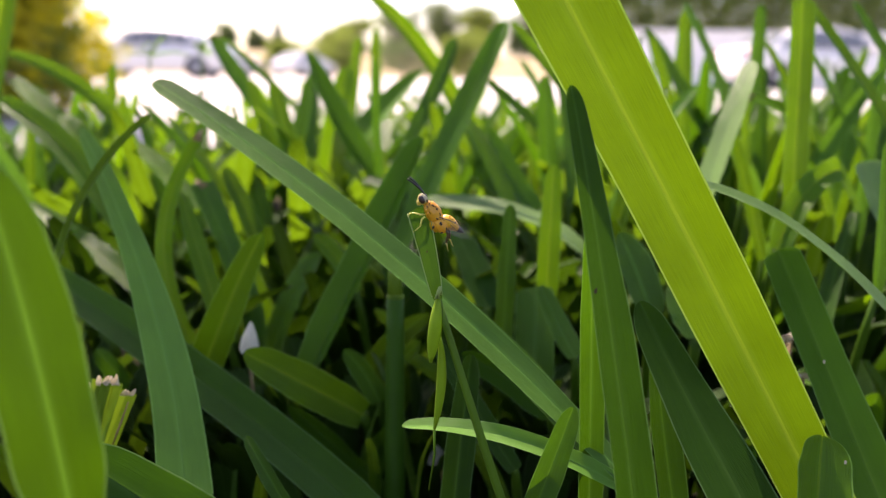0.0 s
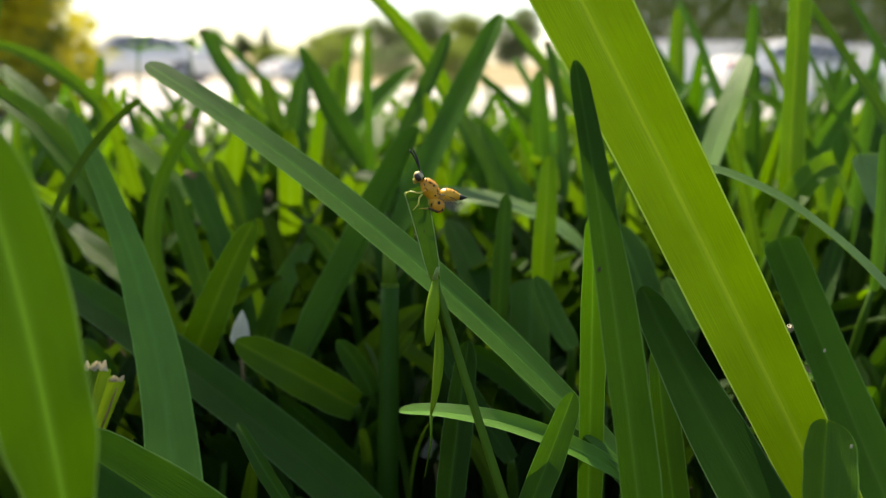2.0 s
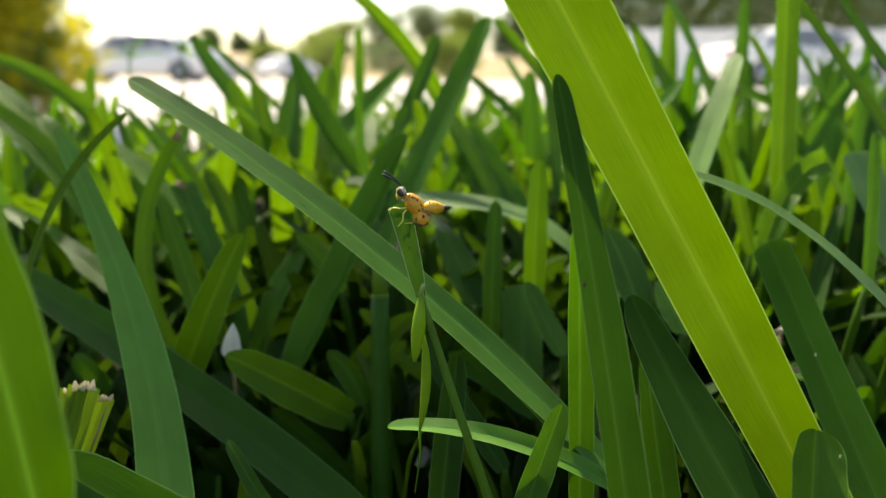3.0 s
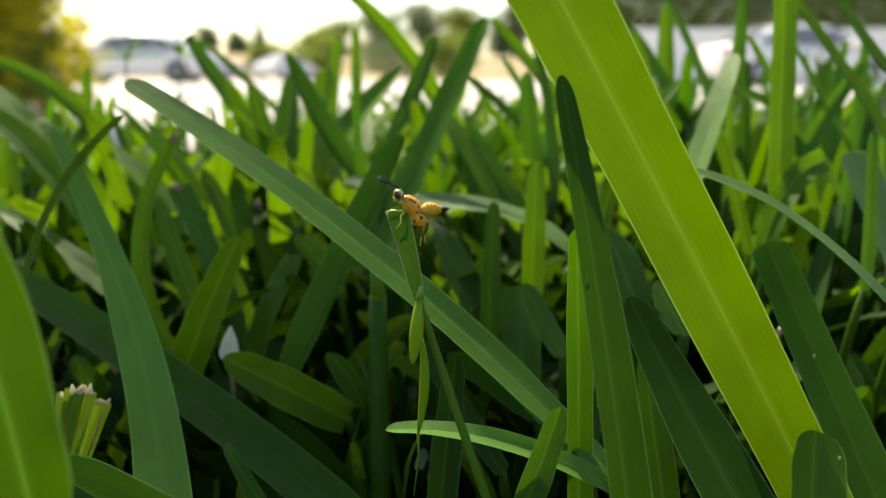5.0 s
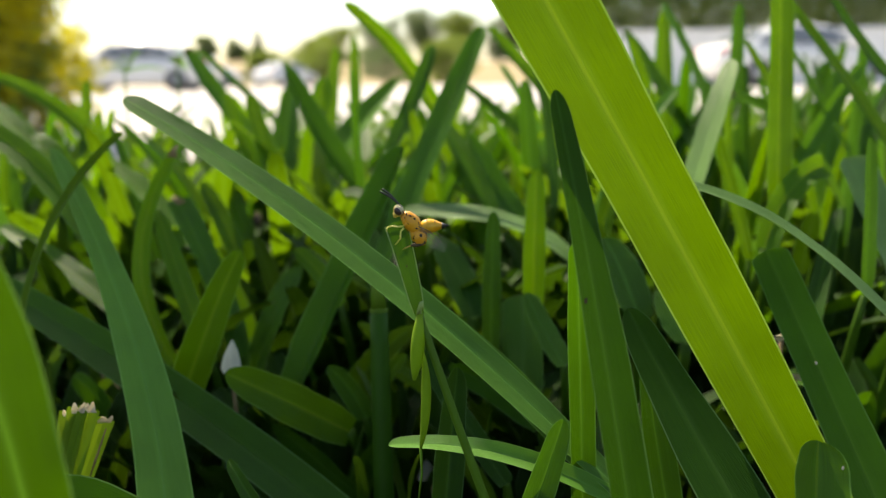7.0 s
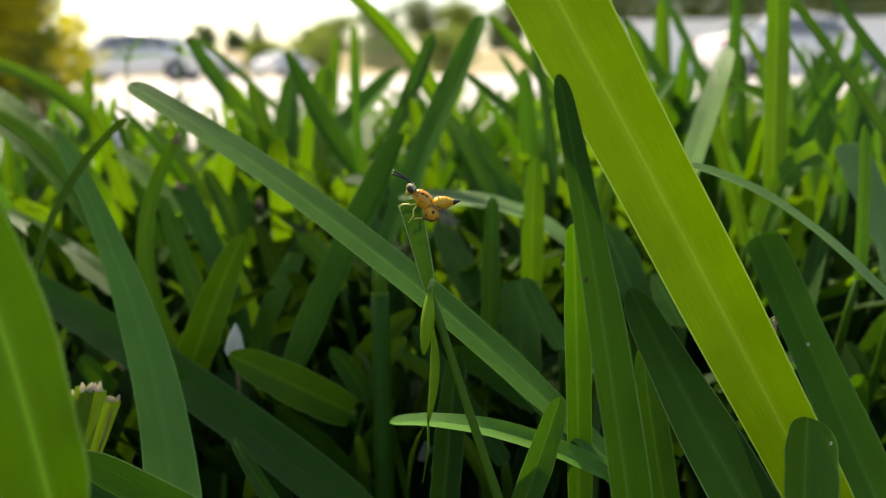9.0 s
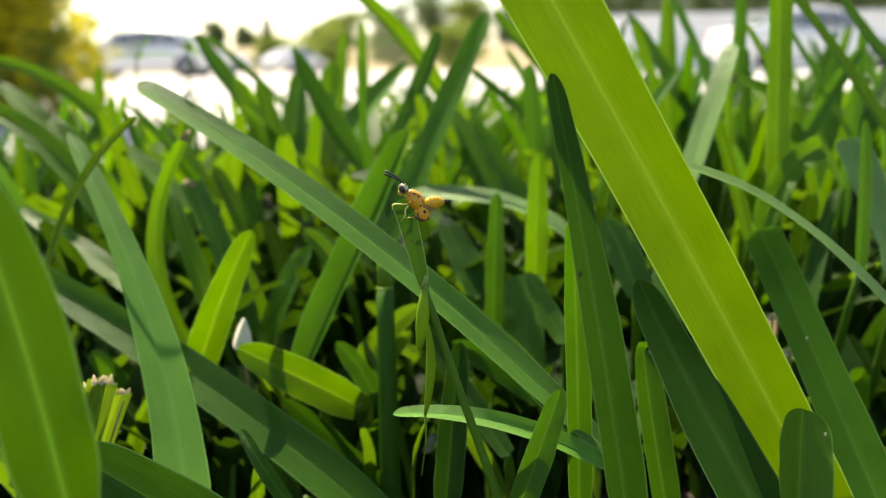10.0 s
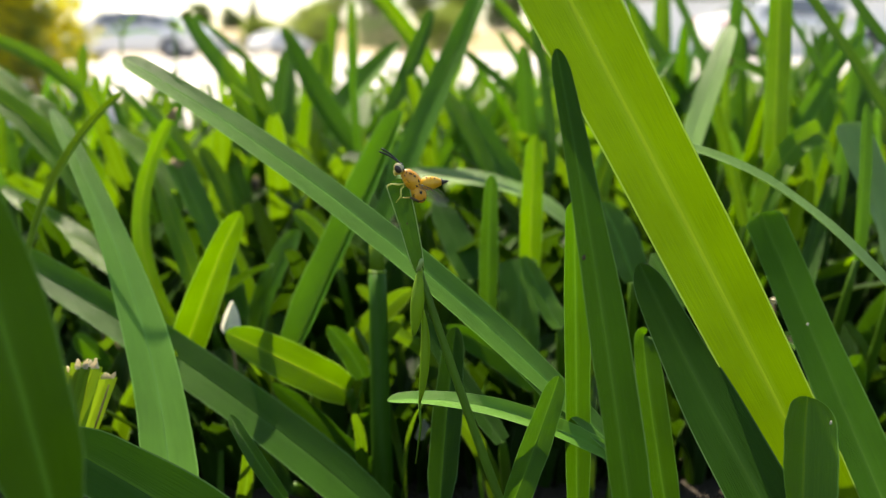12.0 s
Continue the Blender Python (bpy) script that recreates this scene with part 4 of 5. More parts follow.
        seat("vein", lambda bm: tube(bm, [Vector((0, 0, 0.05)), Vector((1.2, 0, 0.42)), Vector((2.3, 0, 0.55)), Vector((3.2, 0, 0.48))], [0.055, 0.05, 0.045, 0.02], 6), VEIN, (0, 0, 0), front)
        seat("vein", lambda bm: tube(bm, [Vector((1.0, 0, 0.1)), Vector((2.2, 0, -0.05)), Vector((3.4, 0, -0.2))], [0.035, 0.03, 0.015], 6), VEIN, (0, 0, 0), front)
        parts[f"hind_wing{k}"] = seat("hind_wing", lambda bm: wing(bm, 3.0, 1.0), WING, (3.5, 0.3 + 0.6 * s, -0.15), w, "grey translucent wing")
    return parts


insect = wasp((-0.0036, 0.1008, 0.0682))


# ---- small things among the blades ----
PALE = leaf_material("stub_pale_green", (0.13, 0.24, 0.018), (0.24, 0.38, 0.016), 0.4, 0.42, False, False)


SCRAP = leaf_material("torn_scrap", (0.74, 0.66, 0.50), (0.80, 0.72, 0.52), 0.45, 0.7, False, False)


def cut_stub(root, top, width):
    """A mown-off leaf stub: folded sheaths fanning out upwards, each with a torn pale scrap at its cut end."""
    root, top = Vector(root), Vector(top)
    ob = new("cut_stub")
    ob.location = root
    tagged(ob, "mown green grass stub with frayed pale top", "grass stub")
    rng = random.Random(4)
    up = top - root
    n = 4
    for i in range(n):
        u = i / (n - 1) - 0.5
        a = Vector((u * width * 0.35, abs(u) * 0.0012, 0))
        b = up + Vector((u * width * 0.85, abs(u) * 0.0022, -abs(u) * 0.0014 - (0.0009 if i == n - 1 else 0) + rng.uniform(-0.0003, 0.0003)))
        m = (a + b) / 2 + Vector((-u * width * 0.16, 0, 0))
        bm, rib = bmesh.new(), bmesh.new()
        lamina(bm, a, m, b, width * 0.44, u * 24, 0, 18, 0.25, 0.05, 77 + i, rib)
        sheath = part("sheath", bm, PALE, ob)
        part("midrib", rib, PALE, sheath)
        way = (b - m).normalized()
        for k in range(3):
            bm = bmesh.new()
            x = (k - 1) * width * 0.10
            foot = b + Vector((x, -0.0004, -0.0007))
            side = Vector((1, rng.uniform(-0.5, 0.5), 0)) * width * 0.075
            tip = foot + way * rng.uniform(0.0007, 0.0019) + Vector((rng.uniform(-0.0007, 0.0007), rng.uniform(-0.0005, 0.0002), 0))
            half = (foot + tip) / 2 + Vector((rng.uniform(-0.0002, 0.0002), -0.0002, 0))
            ring = [foot - side, foot + side, half + side * 1.1, tip + side * 0.3, tip - side * 0.2, half - side * 0.9]
            front = [bm.verts.new(p) for p in ring]
            back = [bm.verts.new(p + Vector((0, 0.00015, 0))) for p in ring]
            bm.faces.new(front)
            bm.faces.new(back[::-1])
            for q in range(6):
                bm.faces.new((front[q], back[q], back[(q + 1) % 6], front[(q + 1) % 6]))
            part("scrap", bm, SCRAP, sheath, "torn pale scrap", False)
        if i == n - 1:
            bm = bmesh.new()
            tube(bm, [m + (b - m) * t + Vector((width * 0.16, -0.0005, 0)) for t in (0.5, 0.7, 0.92)], [0.00006, 0.00018, 0.0001], 6)
            part("brown_edge", bm, STRAW, sheath, "withered brown edge")
    return ob


cut_stub((-0.0605, 0.112, 0.0), (-0.0492, 0.1182, 0.0394), 0.0056)
PETAL = leaf_material("white_petal", (0.74, 0.72, 0.60), (0.80, 0.78, 0.64), 0.5, 0.6, False, False)


def petal(at, tall, wide, turn, lean):
    """A fallen white petal, cupped, stuck upright between blades on its thin dry stalk."""
    bm = bmesh.new()
    a = Vector((0, 0, at[2]))
    lamina(bm, a, a + Vector((lean * 0.4, 0, tall * 0.5)), a + Vector((lean, 0, tall)), wide, turn, 10, 24, -0.3, 1.6, 60)
    ob = part("petal", bm, PETAL)
    ob.location = (at[0], at[1], 0)
    tagged(ob, "fallen white petal caught between grass blades", "petal")
    bm = bmesh.new()
    tube(bm, [Vector((0.002, 0.001, -0.001)), a * 0.5 + Vector((0.001, 0, 0)), a + Vector((0, 0, 0.0005))], [0.0003, 0.0003, 0.0004], 6)
    part("stalk", bm, STRAW, ob)
    return ob


petal((-0.0353, 0.1494, 0.0334), 0.0062, 0.0030, 15, 0.0005)
petal((0.001, 0.1467, 0.0125), 0.0042, 0.0036, -20, -0.0008)


# ---- small growth and litter ----
CULM = leaf_material("culm_green", (0.045, 0.14, 0.010), (0.07, 0.19, 0.006), 0.3, 0.42, False, False)


def culm(foot, node, top):
    """An upright round grass stalk with a pale swollen node and the narrower shoot above it."""
    foot, node, top = Vector(foot), Vector(node), Vector(top)
    c = new("grass_culm")
    c.location = foot
    tagged(c, "upright dark green grass stalk with a pale node", "grass")
    bm = bmesh.new()
    tube(bm, [Vector((0, 0, 0)) + (node - foot) * (i / 8) for i in range(9)], [0.0020 - 0.00005 * i for i in range(9)], 14)
    part("stalk", bm, CULM, c)
    bm = bmesh.new()
    ball(bm, node - foot, (0.00168, 0.00168, 0.0007), 0, 14)
    part("node", bm, PALE, c, "pale swollen node")
    bm = bmesh.new()
    tube(bm, [node - foot, (node + top) / 2 - foot, top - foot], [0.0014, 0.0012, 0.0008], 12)
    part("shoot", bm, PALE, c)
    return c


culm((-0.0070, 0.1335, 0.0), (-0.0076, 0.1437, 0.0463), (-0.0082, 0.1484, 0.0536))


def weed(foot, top, buds, leaves, size, label):
    """A thin-stemmed weed with round buds and narrow opposite leaves at its top."""
    foot, top = Vector(foot), Vector(top)
    wd = new("weed")
    wd.location = foot
    tagged(wd, label, "weed")
    bm = bmesh.new()
    h = top - foot
    tube(bm, [h * (i / 6) + Vector((0.001 * math.sin(i), 0, 0)) for i in range(7)], [0.0007 - 0.00005 * i for i in range(7)], 7)
    part("stem", bm, STEMGREEN, wd)
    for x, z in buds:
        bm = bmesh.new()
        ball(bm, h + Vector((x, 0, z)), (size * 0.55, size * 0.5, size * 0.5), 0, 10)
        tube(bm, [h + Vector((x * 0.3, 0, z - size)), h + Vector((x, 0, z))], [0.0003, 0.0004], 6)
        part("bud", bm, BUD, wd)
    for dx, dz, width in leaves:
        bm, rib = bmesh.new(), bmesh.new()
        a = h * 0.97
        lamina(bm, a, a + Vector((dx * 0.5, 0.002, dz * 0.5 + 0.0015)), a + Vector((dx, 0.003, dz)), width, 10, 0, 12, -0.2, 2.0, 5, rib)
        leaf = part("leaf", bm, Y, wd)
        part("midrib", rib, RIB_Y, leaf)
    return wd


weed((-0.1158, 0.3402, 0.0), (-0.1158, 0.3402, 0.0933), ((-0.0030, 0.0007), (0.002, 0.001), (-0.0004, 0.0023)), ((-0.012, -0.0007, 0.0007), (0.0145, 0.0007, 0.0007), (0.0053, 0.008, 0.0010)), 0.0015, "slender weed with green buds and narrow leaves")
weed((-0.0945, 0.3520, 0.0), (-0.0988, 0.3520, 0.0962), ((0.0, 0.003),), ((-0.0046, 0.0015, 0.0023), (0.003, -0.0023, 0.0023), (0.0015, 0.0038, 0.0019)), 0.0011, "small weed with a few oval green leaves")
weed((-0.0618, 0.2080, 0.0), (-0.0618, 0.2080, 0.0332), ((0.002, 0.001), (-0.002, -0.002)), ((-0.006, 0.003, 0.003), (0.005, 0.002, 0.003), (0.004, -0.004, 0.003), (-0.005, -0.003, 0.003)), 0.0022, "tiny pale seedling among the grass blades")


def litter(place, way, length, width, mat, label, seed):
    """A dry fragment of leaf or straw lying across the lower blades, propped on a broken stalk."""
    place = Vector(place)
    ob = new("straw")
    ob.location = (place.x, place.y, 0)
    tagged(ob, label, "straw")
    way = Vector(way).normalized()
    at = Vector((0, 0, place.z))
    bm = bmesh.new()
    lamina(bm, at - way * length / 2, at + Vector((0, 0, 0.0008)), at + way * length / 2, width, 50, 20, 25, 0.0, 0.3, seed)
    part("fragment", bm, mat, ob)
    bm = bmesh.new()
    tube(bm, [Vector((0.001, 0.002, -0.001)), Vector((0, 0.001, place.z * 0.5)), at + Vector((0, 0.0004, 0))], [0.0005, 0.0004, 0.0004], 6)
    part("stalk", bm, STRAW, ob)
    return ob


litter((0.0658, 0.1500, 0.0375), (1, 0.1, 0.25), 0.0045, 0.0024, FIBRE, "pale withered leaf scrap between blades", 804)
litter((0.0680, 0.1460, 0.0314), (1, 0.2, -0.1), 0.0060, 0.0022, FIBRE, "pale withered leaf scrap between blades", 805)
litter((0.0694, 0.1560, 0.0361), (1, 0.2, 0.35), 0.007, 0.003, FIBRE, "pale withered leaf scrap between blades", 801)
litter((-0.0677, 0.1710, 0.0275), (0.5, 0.2, -0.8), 0.012, 0.0022, STRAW, "brown dry straw scrap low in the grass", 802)
litter((-0.0557, 0.1910, 0.018), (0.9, 0.1, 0.2), 0.016, 0.002, STRAW, "brown dry straw scrap low in the grass", 803)

# ---- beyond the lawn ----
SILVER = plain_material("silver_paint", (0.78, 0.78, 0.79), 0.3, 0.1, 0.6)
WHITE = plain_material("white_paint", (0.80, 0.80, 0.79), 0.3, 0.0, 0.6)
GLASS = plain_material("car_glass", (0.16, 0.18, 0.20), 0.06, 0.0, 0.5)
TYRE = rough_material("tyre_rubber", (0.015, 0.015, 0.015), (0.03, 0.03, 0.03), 30, 0.8)
RIM = plain_material("alloy_rim", (0.5, 0.5, 0.52), 0.3, 0.9)
REDLAMP = plain_material("red_lamp", (0.45, 0.02, 0.03), 0.15, 0.0, 0.5)
CLEARLAMP = plain_material("clear_lamp", (0.75, 0.76, 0.78), 0.1, 0.2, 0.5)


def loft(bm, stations, close=True):
    """Joins cross-sections, each a list of points, into one skin."""
    rings = [[bm.verts.new(p) for p in s] for s in stations]
    n = len(rings[0])
    for r0, r1 in zip(rings, rings[1:]):
        for k in range(n):
            bm.faces.new((r0[k], r1[k], r1[(k + 1) % n], r0[(k + 1) % n]))
    if close:
        bm.faces.new(rings[0])
        bm.faces.new(rings[-1][::-1])


def sedan(at, heading, paint, label):
    """A four-door saloon, 4.5 m long; its nose points to +x before it is turned."""
    car = new("car")
    car.matrix_basis = pose(*at, 0, 0, heading)
    tagged(car, label, "car", "parked cars")
    bm = bmesh.new()
    low = [(-2.25, 0.42, 0.78, 0.62), (-2.15, 0.28, 0.96, 0.78), (-1.7, 0.24, 1.0, 0.86), (-0.9, 0.22, 0.96, 0.89), (0.2, 0.22, 0.93, 0.89), (1.1, 0.22, 0.90, 0.88), (1.8, 0.24, 0.80, 0.84), (2.15, 0.28, 0.66, 0.74), (2.28, 0.40, 0.56, 0.55)]
    loft(bm, [[(x, -w, z0 + 0.06), (x, -w * 0.97, z0), (x, w * 0.97, z0), (x, w, z0 + 0.06), (x, w, (z0 + z1) / 2 + 0.06), (x, w * 0.97, z1 - 0.05), (x, w * 0.86, z1), (x, -w * 0.86, z1), (x, -w * 0.97, z1 - 0.05), (x, -w, (z0 + z1) / 2 + 0.06)] for x, z0, z1, w in low])
    body = part("body", bm, paint, car)
    bm = bmesh.new()
    top = [(-1.75, 0.99, 0.70), (-1.15, 1.30, 0.62), (-0.55, 1.425, 0.60), (0.0, 1.44, 0.60), (0.45, 1.38, 0.60), (0.8, 1.20, 0.66), (1.2, 0.93, 0.72)]
    loft(bm, [[(x, -w * 1.24, 0.90), (x, w * 1.24, 0.90), (x, w * 1.02, z - 0.06), (x, w * 0.9, z), (x, -w * 0.9, z), (x, -w * 1.02, z - 0.06)] for x, z, w in top])
    part("cabin", bm, paint, body)
    for s in (-1, 1):
        for quad in (((-1.35, 0.98), (-0.75, 0.98), (-0.72, 1.32), (-1.02, 1.24)), ((-0.68, 0.98), (0.10, 0.97), (0.06, 1.36), (-0.62, 1.345)), ((0.16, 0.97), (0.93, 0.96), (0.50, 1.28), (0.12, 1.355))):
            bm = bmesh.new()
            outer = [bm.verts.new((x, s * (0.80 - (z - 0.95) * 0.30), z)) for x, z in quad]
            inner = [bm.verts.new((x, s * (0.74 - (z - 0.95) * 0.30), z)) for x, z in quad]
            bm.faces.new(outer)
            for i in range(4):
                bm.faces.new((outer[i], outer[(i + 1) % 4], inner[(i + 1) % 4], inner[i]))
            part("side_window", bm, GLASS, car, "dark side window", False)
        bm = bmesh.new()
        ball(bm, (0.82, s * 0.98, 1.0), (0.10, 0.12, 0.07), 0, 12)
        part("mirror", bm, paint, car)
        bm = bmesh.new()
        ball(bm, (2.08, s * 0.60, 0.64), (0.18, 0.14, 0.075), 12, 12)
        part("headlight", bm, CLEARLAMP, car, "clear headlight")
        bm = bmesh.new()
        ball(bm, (-2.13, s * 0.62, 0.84), (0.12, 0.18, 0.09), 0, 12)
        part("tail_light", bm, REDLAMP, car, "red tail light")
        for z, x0 in ((0.62, -1.2), (0.62, 0.0)):
            bm = bmesh.new()
            bmesh.ops.create_cube(bm, size=1, matrix=Matrix.Translation((x0 + 0.2, s * 0.90, z + 0.16)) @ Matrix.Diagonal((0.16, 0.03, 0.025, 1)))
            part("door_handle", bm, RIM, car)
        for x in (-1.36, 1.34):
            bm = bmesh.new()
            prof = [(0.20, -0.1), (0.305, -0.1), (0.325, -0.06), (0.325, 0.06), (0.305, 0.1), (0.20, 0.1)]
            loft(bm, [[(x + r * math.cos(a), s * 0.81 + d, 0.325 + r * math.sin(a)) for r, d in prof] for a in (k * math.tau / 24 for k in range(25))], False)
            wheel = part("wheel", bm, TYRE, car, "black tyre with alloy rim")
            bm = bmesh.new()
            bmesh.ops.create_cone(bm, cap_ends=True, segments=20, radius1=0.21, radius2=0.19, depth=0.17, matrix=Matrix.Translation((x, s * 0.81, 0.325)) @ Matrix.Rotation(radians(-90 * s), 4, "X"))
            part("rim", bm, RIM, wheel)
    for pts in (((-1.70, 0.99), (-1.18, 1.28)), ((1.16, 0.95), (0.52, 1.355))):
        bm = bmesh.new()
        (xa, za), (xb, zb) = pts
        out = 0.02 if xa > 0 else -0.02
        quad = [(xa + out, -0.72, za + 0.03), (xa + out, 0.72, za + 0.03), (xb + out, 0.56, zb + 0.03), (xb + out, -0.56, zb + 0.03)]
        vs = [bm.verts.new(p) for p in quad] + [bm.verts.new((p[0] - out * 2, p[1], p[2] - 0.05)) for p in quad]
        for f in ((0, 1, 2, 3), (0, 4, 5, 1), (1, 5, 6, 2), (2, 6, 7, 3), (3, 7, 4, 0)):
            bm.faces.new([vs[i] for i in f])
        part("windscreen" if xa > 0 else "rear_window", bm, GLASS, car, "", False)
    return car


PARK = -0.12
sedan((-8.4, 25.3, PARK), 180, SILVER, "silver four-door saloon car parked in the sun")
sedan((8.9, 20.3, PARK), 8, WHITE, "white saloon car parked before a white wall")
sedan((-13.45, 53.0, PARK), 180, WHITE, "small distant white saloon car in the car park")
sedan((-8.2, 51.0, PARK), 60, WHITE, "distant white saloon car near the shrubs")

BARK = rough_material("bark", (0.07, 0.05, 0.035), (0.16, 0.12, 0.09), 12, 0.9, 0.8, 0.01)
# CROWN and OLIVE are lightened: the haze over far trees is in their colour
CROWN = leaf_material("hazed_tree_leaf", (0.11, 0.15, 0.08), (0.19, 0.26, 0.09), 0.35, 0.6, True, False)
OLIVE = leaf_material("hazed_shrub_leaf", (0.12, 0.17, 0.04), (0.24, 0.32, 0.045), 0.4, 0.6, True, False)
GOLD = leaf_material("golden_leaf", (0.33, 0.31, 0.018), (0.56, 0.53, 0.016), 0.45, 0.55, True, False)
CONIFER = leaf_material("conifer_leaf", (0.07, 0.10, 0.07), (0.09, 0.125, 0.06), 0.2, 0.6, True, False)


def leaf_cloud(name, clumps, count, size, seed, mat, parent, slim=0.5, droop=0.0):
    """Small leaves, each a bent pair of faces, gathered in clumps (x, y, z, radius x, radius z)."""
    g = np.random.default_rng(seed)
    weights = np.array([c[3] ** 2 for c in clumps])
    pick = g.choice(len(clumps), count, p=weights / weights.sum())
    cl = np.array(clumps)[pick]
    v = g.normal(size=(count, 3))
    v /= np.linalg.norm(v, axis=1)[:, None]
    r = g.random(count) ** 0.45
    pos = cl[:, :3] + v * r[:, None] * np.stack([cl[:, 3], cl[:, 3], cl[:, 4]], 1)
    d = g.normal(size=(count, 3)) + v * 0.8
    d[:, 2] -= droop
    d /= np.linalg.norm(d, axis=1)[:, None]
    s = np.cross(d, g.normal(size=(count, 3)))
    s /= np.linalg.norm(s, axis=1)[:, None]
    n = np.cross(d, s)
    L = (size * g.uniform(0.6, 1.4, count))[:, None]
    co = np.stack([pos, pos + d * L * 0.5 + s * L * slim * 0.5 + n * L * 0.1, pos + d * L, pos + d * L * 0.5 - s * L * slim * 0.5 + n * L * 0.1], 1)
    b = np.arange(count)[:, None] * 4
    me = bpy.data.meshes.new(name)
    me.from_pydata(co.reshape(-1, 3), [], np.concatenate([b + np.array([0, 1, 2]), b + np.array([0, 2, 3])]))
    me.uv_layers.new(name="UVMap")
    me.materials.append(mat)
    ob = new(name, me)
    ob.parent = parent
    return ob


def tree(at, tall, wide, seed, mat, label, count=2600, size=0.28, conifer=False, category="tree", low=0.3, slim=0.5, droop=0.0):
    rng = random.Random(seed)
    t = new("tree" if category == "tree" else "shrub")
    t.location = at
    tagged(t, label, category)
    bm = bmesh.new()
    sway = [Vector((rng.uniform(-0.03, 0.03) * tall * i / 6, rng.uniform(-0.03, 0.03) * tall * i / 6, tall * 0.85 * i / 6 - 0.02)) for i in range(7)]
    tube(bm, sway, [tall * 0.028 * (1 - 0.13 * i) for i in range(7)], 8)
    trunk = part("trunk", bm, BARK, t)
    clumps = []
    if conifer:
        for i in range(9):
            z = tall * (0.12 + 0.88 * i / 9)
            clumps.append((0, 0, z, wide * 0.5 * (1.05 - i / 9), tall * 0.08))
    else:
        for i in range(14):
            a, z = rng.uniform(0, math.tau), tall * (low + (0.86 - low) * ((i + rng.random()) / 14))
            reach = wide * 0.36 * rng.uniform(0.3, 1.0)
            tip = Vector((reach * math.cos(a), reach * math.sin(a), z))
            start = sway[2 + i % 4]
            bm = bmesh.new()
            tube(bm, [start, (start + tip) / 2 + Vector((0, 0, -0.02 * tall)), tip], [tall * 0.012, tall * 0.008, tall * 0.004], 6)
            part("limb", bm, BARK, trunk)
            clumps.append((*tip, wide * rng.uniform(0.16, 0.26), tall * rng.uniform(0.10, 0.17)))
    leaf_cloud("crown", clumps, count, size, seed, mat, t, slim, droop)
    return t


for k, (x, y, tall, wide, mat, con) in enumerate((
        (-25.2, 98.6, 5.6, 4.0, CROWN, False), (-22.6, 104.0, 5.2, 3.0, CROWN, False), (-18.8, 98.5, 6.2, 3.2, CONIFER, True),
        (-12.9, 96.0, 5.4, 5.5, OLIVE, False), (-9.5, 92.0, 6.0, 6.0, OLIVE, False), (-5.0, 98.3, 7.5, 6.5, CROWN, False), (0.5, 104.0, 9.0, 7.0, CROWN, False),
        (4.5, 98.0, 8.0, 6.0, OLIVE, False), (9.5, 96.0, 8.6, 6.5, CROWN, False), (-10.6, 57.0, 2.4, 3.6, OLIVE, False), (-6.6, 56.0, 2.9, 4.4, OLIVE, False), (-2.4, 55.0, 2.7, 4.0, CROWN, False),
        (1.5, 54.0, 3.1, 4.6, OLIVE, False)
)):
    tree((x, y, 0.0 if y < 60 else 0.4), tall, wide, 40 + k, mat, ("slim dark conifer far across the field" if con else "leafy green tree far across the field") if tall > 3.2 else "rounded olive green shrub beside the car park",
         6000, 0.030 * tall + 0.07, con, "tree" if tall > 3.2 else "shrub", 0.1 if tall < 3.3 else 0.3)
golden = tree((-2.1, 3.6, PARK), 2.1, 1.7, 73, GOLD, "golden yellow feathery shrub at the edge of the paving", 22000, 0.10, False, "shrub", 0.02, 0.2, 0.5)

leaf_cloud("inner_foliage", [(-0.1, 0.1, 0.25 + 0.22 * i, 0.62 - 0.04 * i, 0.3) for i in range(8)], 9000, 0.09, 74, OLIVE, golden, 0.3, 0.4)

# bank of dry grass behind the car park
bm = bmesh.new()
rows = []
for j, (y, z) in enumerate(((58, -0.14), (66, 0.5), (80, 1.7), (100, 2.6), (130, 2.4), (180, -0.3))):
    rows.append([bm.verts.new((-160 + 10 * i, y + 1.5 * math.sin(i * 1.7 + j), z * (1 + 0.12 * math.sin(i * 0.9 + j)) - (0.1 if z < 0 else 0))) for i in range(33)])
for r0, r1 in zip(rows, rows[1:]):
    for i in range(32):
        bm.faces.new((r0[i], r0[i + 1], r1[i + 1], r1[i]))
tagged(part("bank", bm, DRYFIELD), "low bank of dry tan grass behind the car park", "bank", kind="structure")

# white boundary wall with a hedge behind it
PLASTER = rough_material("white_plaster", (0.78, 0.77, 0.75), (0.88, 0.87, 0.86), 2.0, 0.8, 0.2, 0.002)
bm = bmesh.new()
wall_a, wall_b = Vector((4.6, 24.9, PARK)), Vector((22.0, 23.4, PARK))
run = (wall_b - wall_a)
m = Matrix.Translation((wall_a + wall_b) / 2 + Vector((0, 0, 0.76))) @ Matrix.Rotation(math.atan2(run.y, run.x), 4, "Z")
bmesh.ops.create_cube(bm, size=1, matrix=m @ Matrix.Diagonal((run.length, 0.22, 1.52, 1)))
bmesh.ops.create_cube(bm, size=1, matrix=m @ Matrix.Translation((0, 0, 0.80)) @ Matrix.Diagonal((run.length, 0.30, 0.08, 1)))
bmesh.ops.bevel(bm, geom=bm.edges[:], offset=0.015, segments=2, affect="EDGES")
tagged(part("boundary_wall", bm, PLASTER, smooth=False), "low white plastered boundary wall with a coping", "wall", kind="structure")
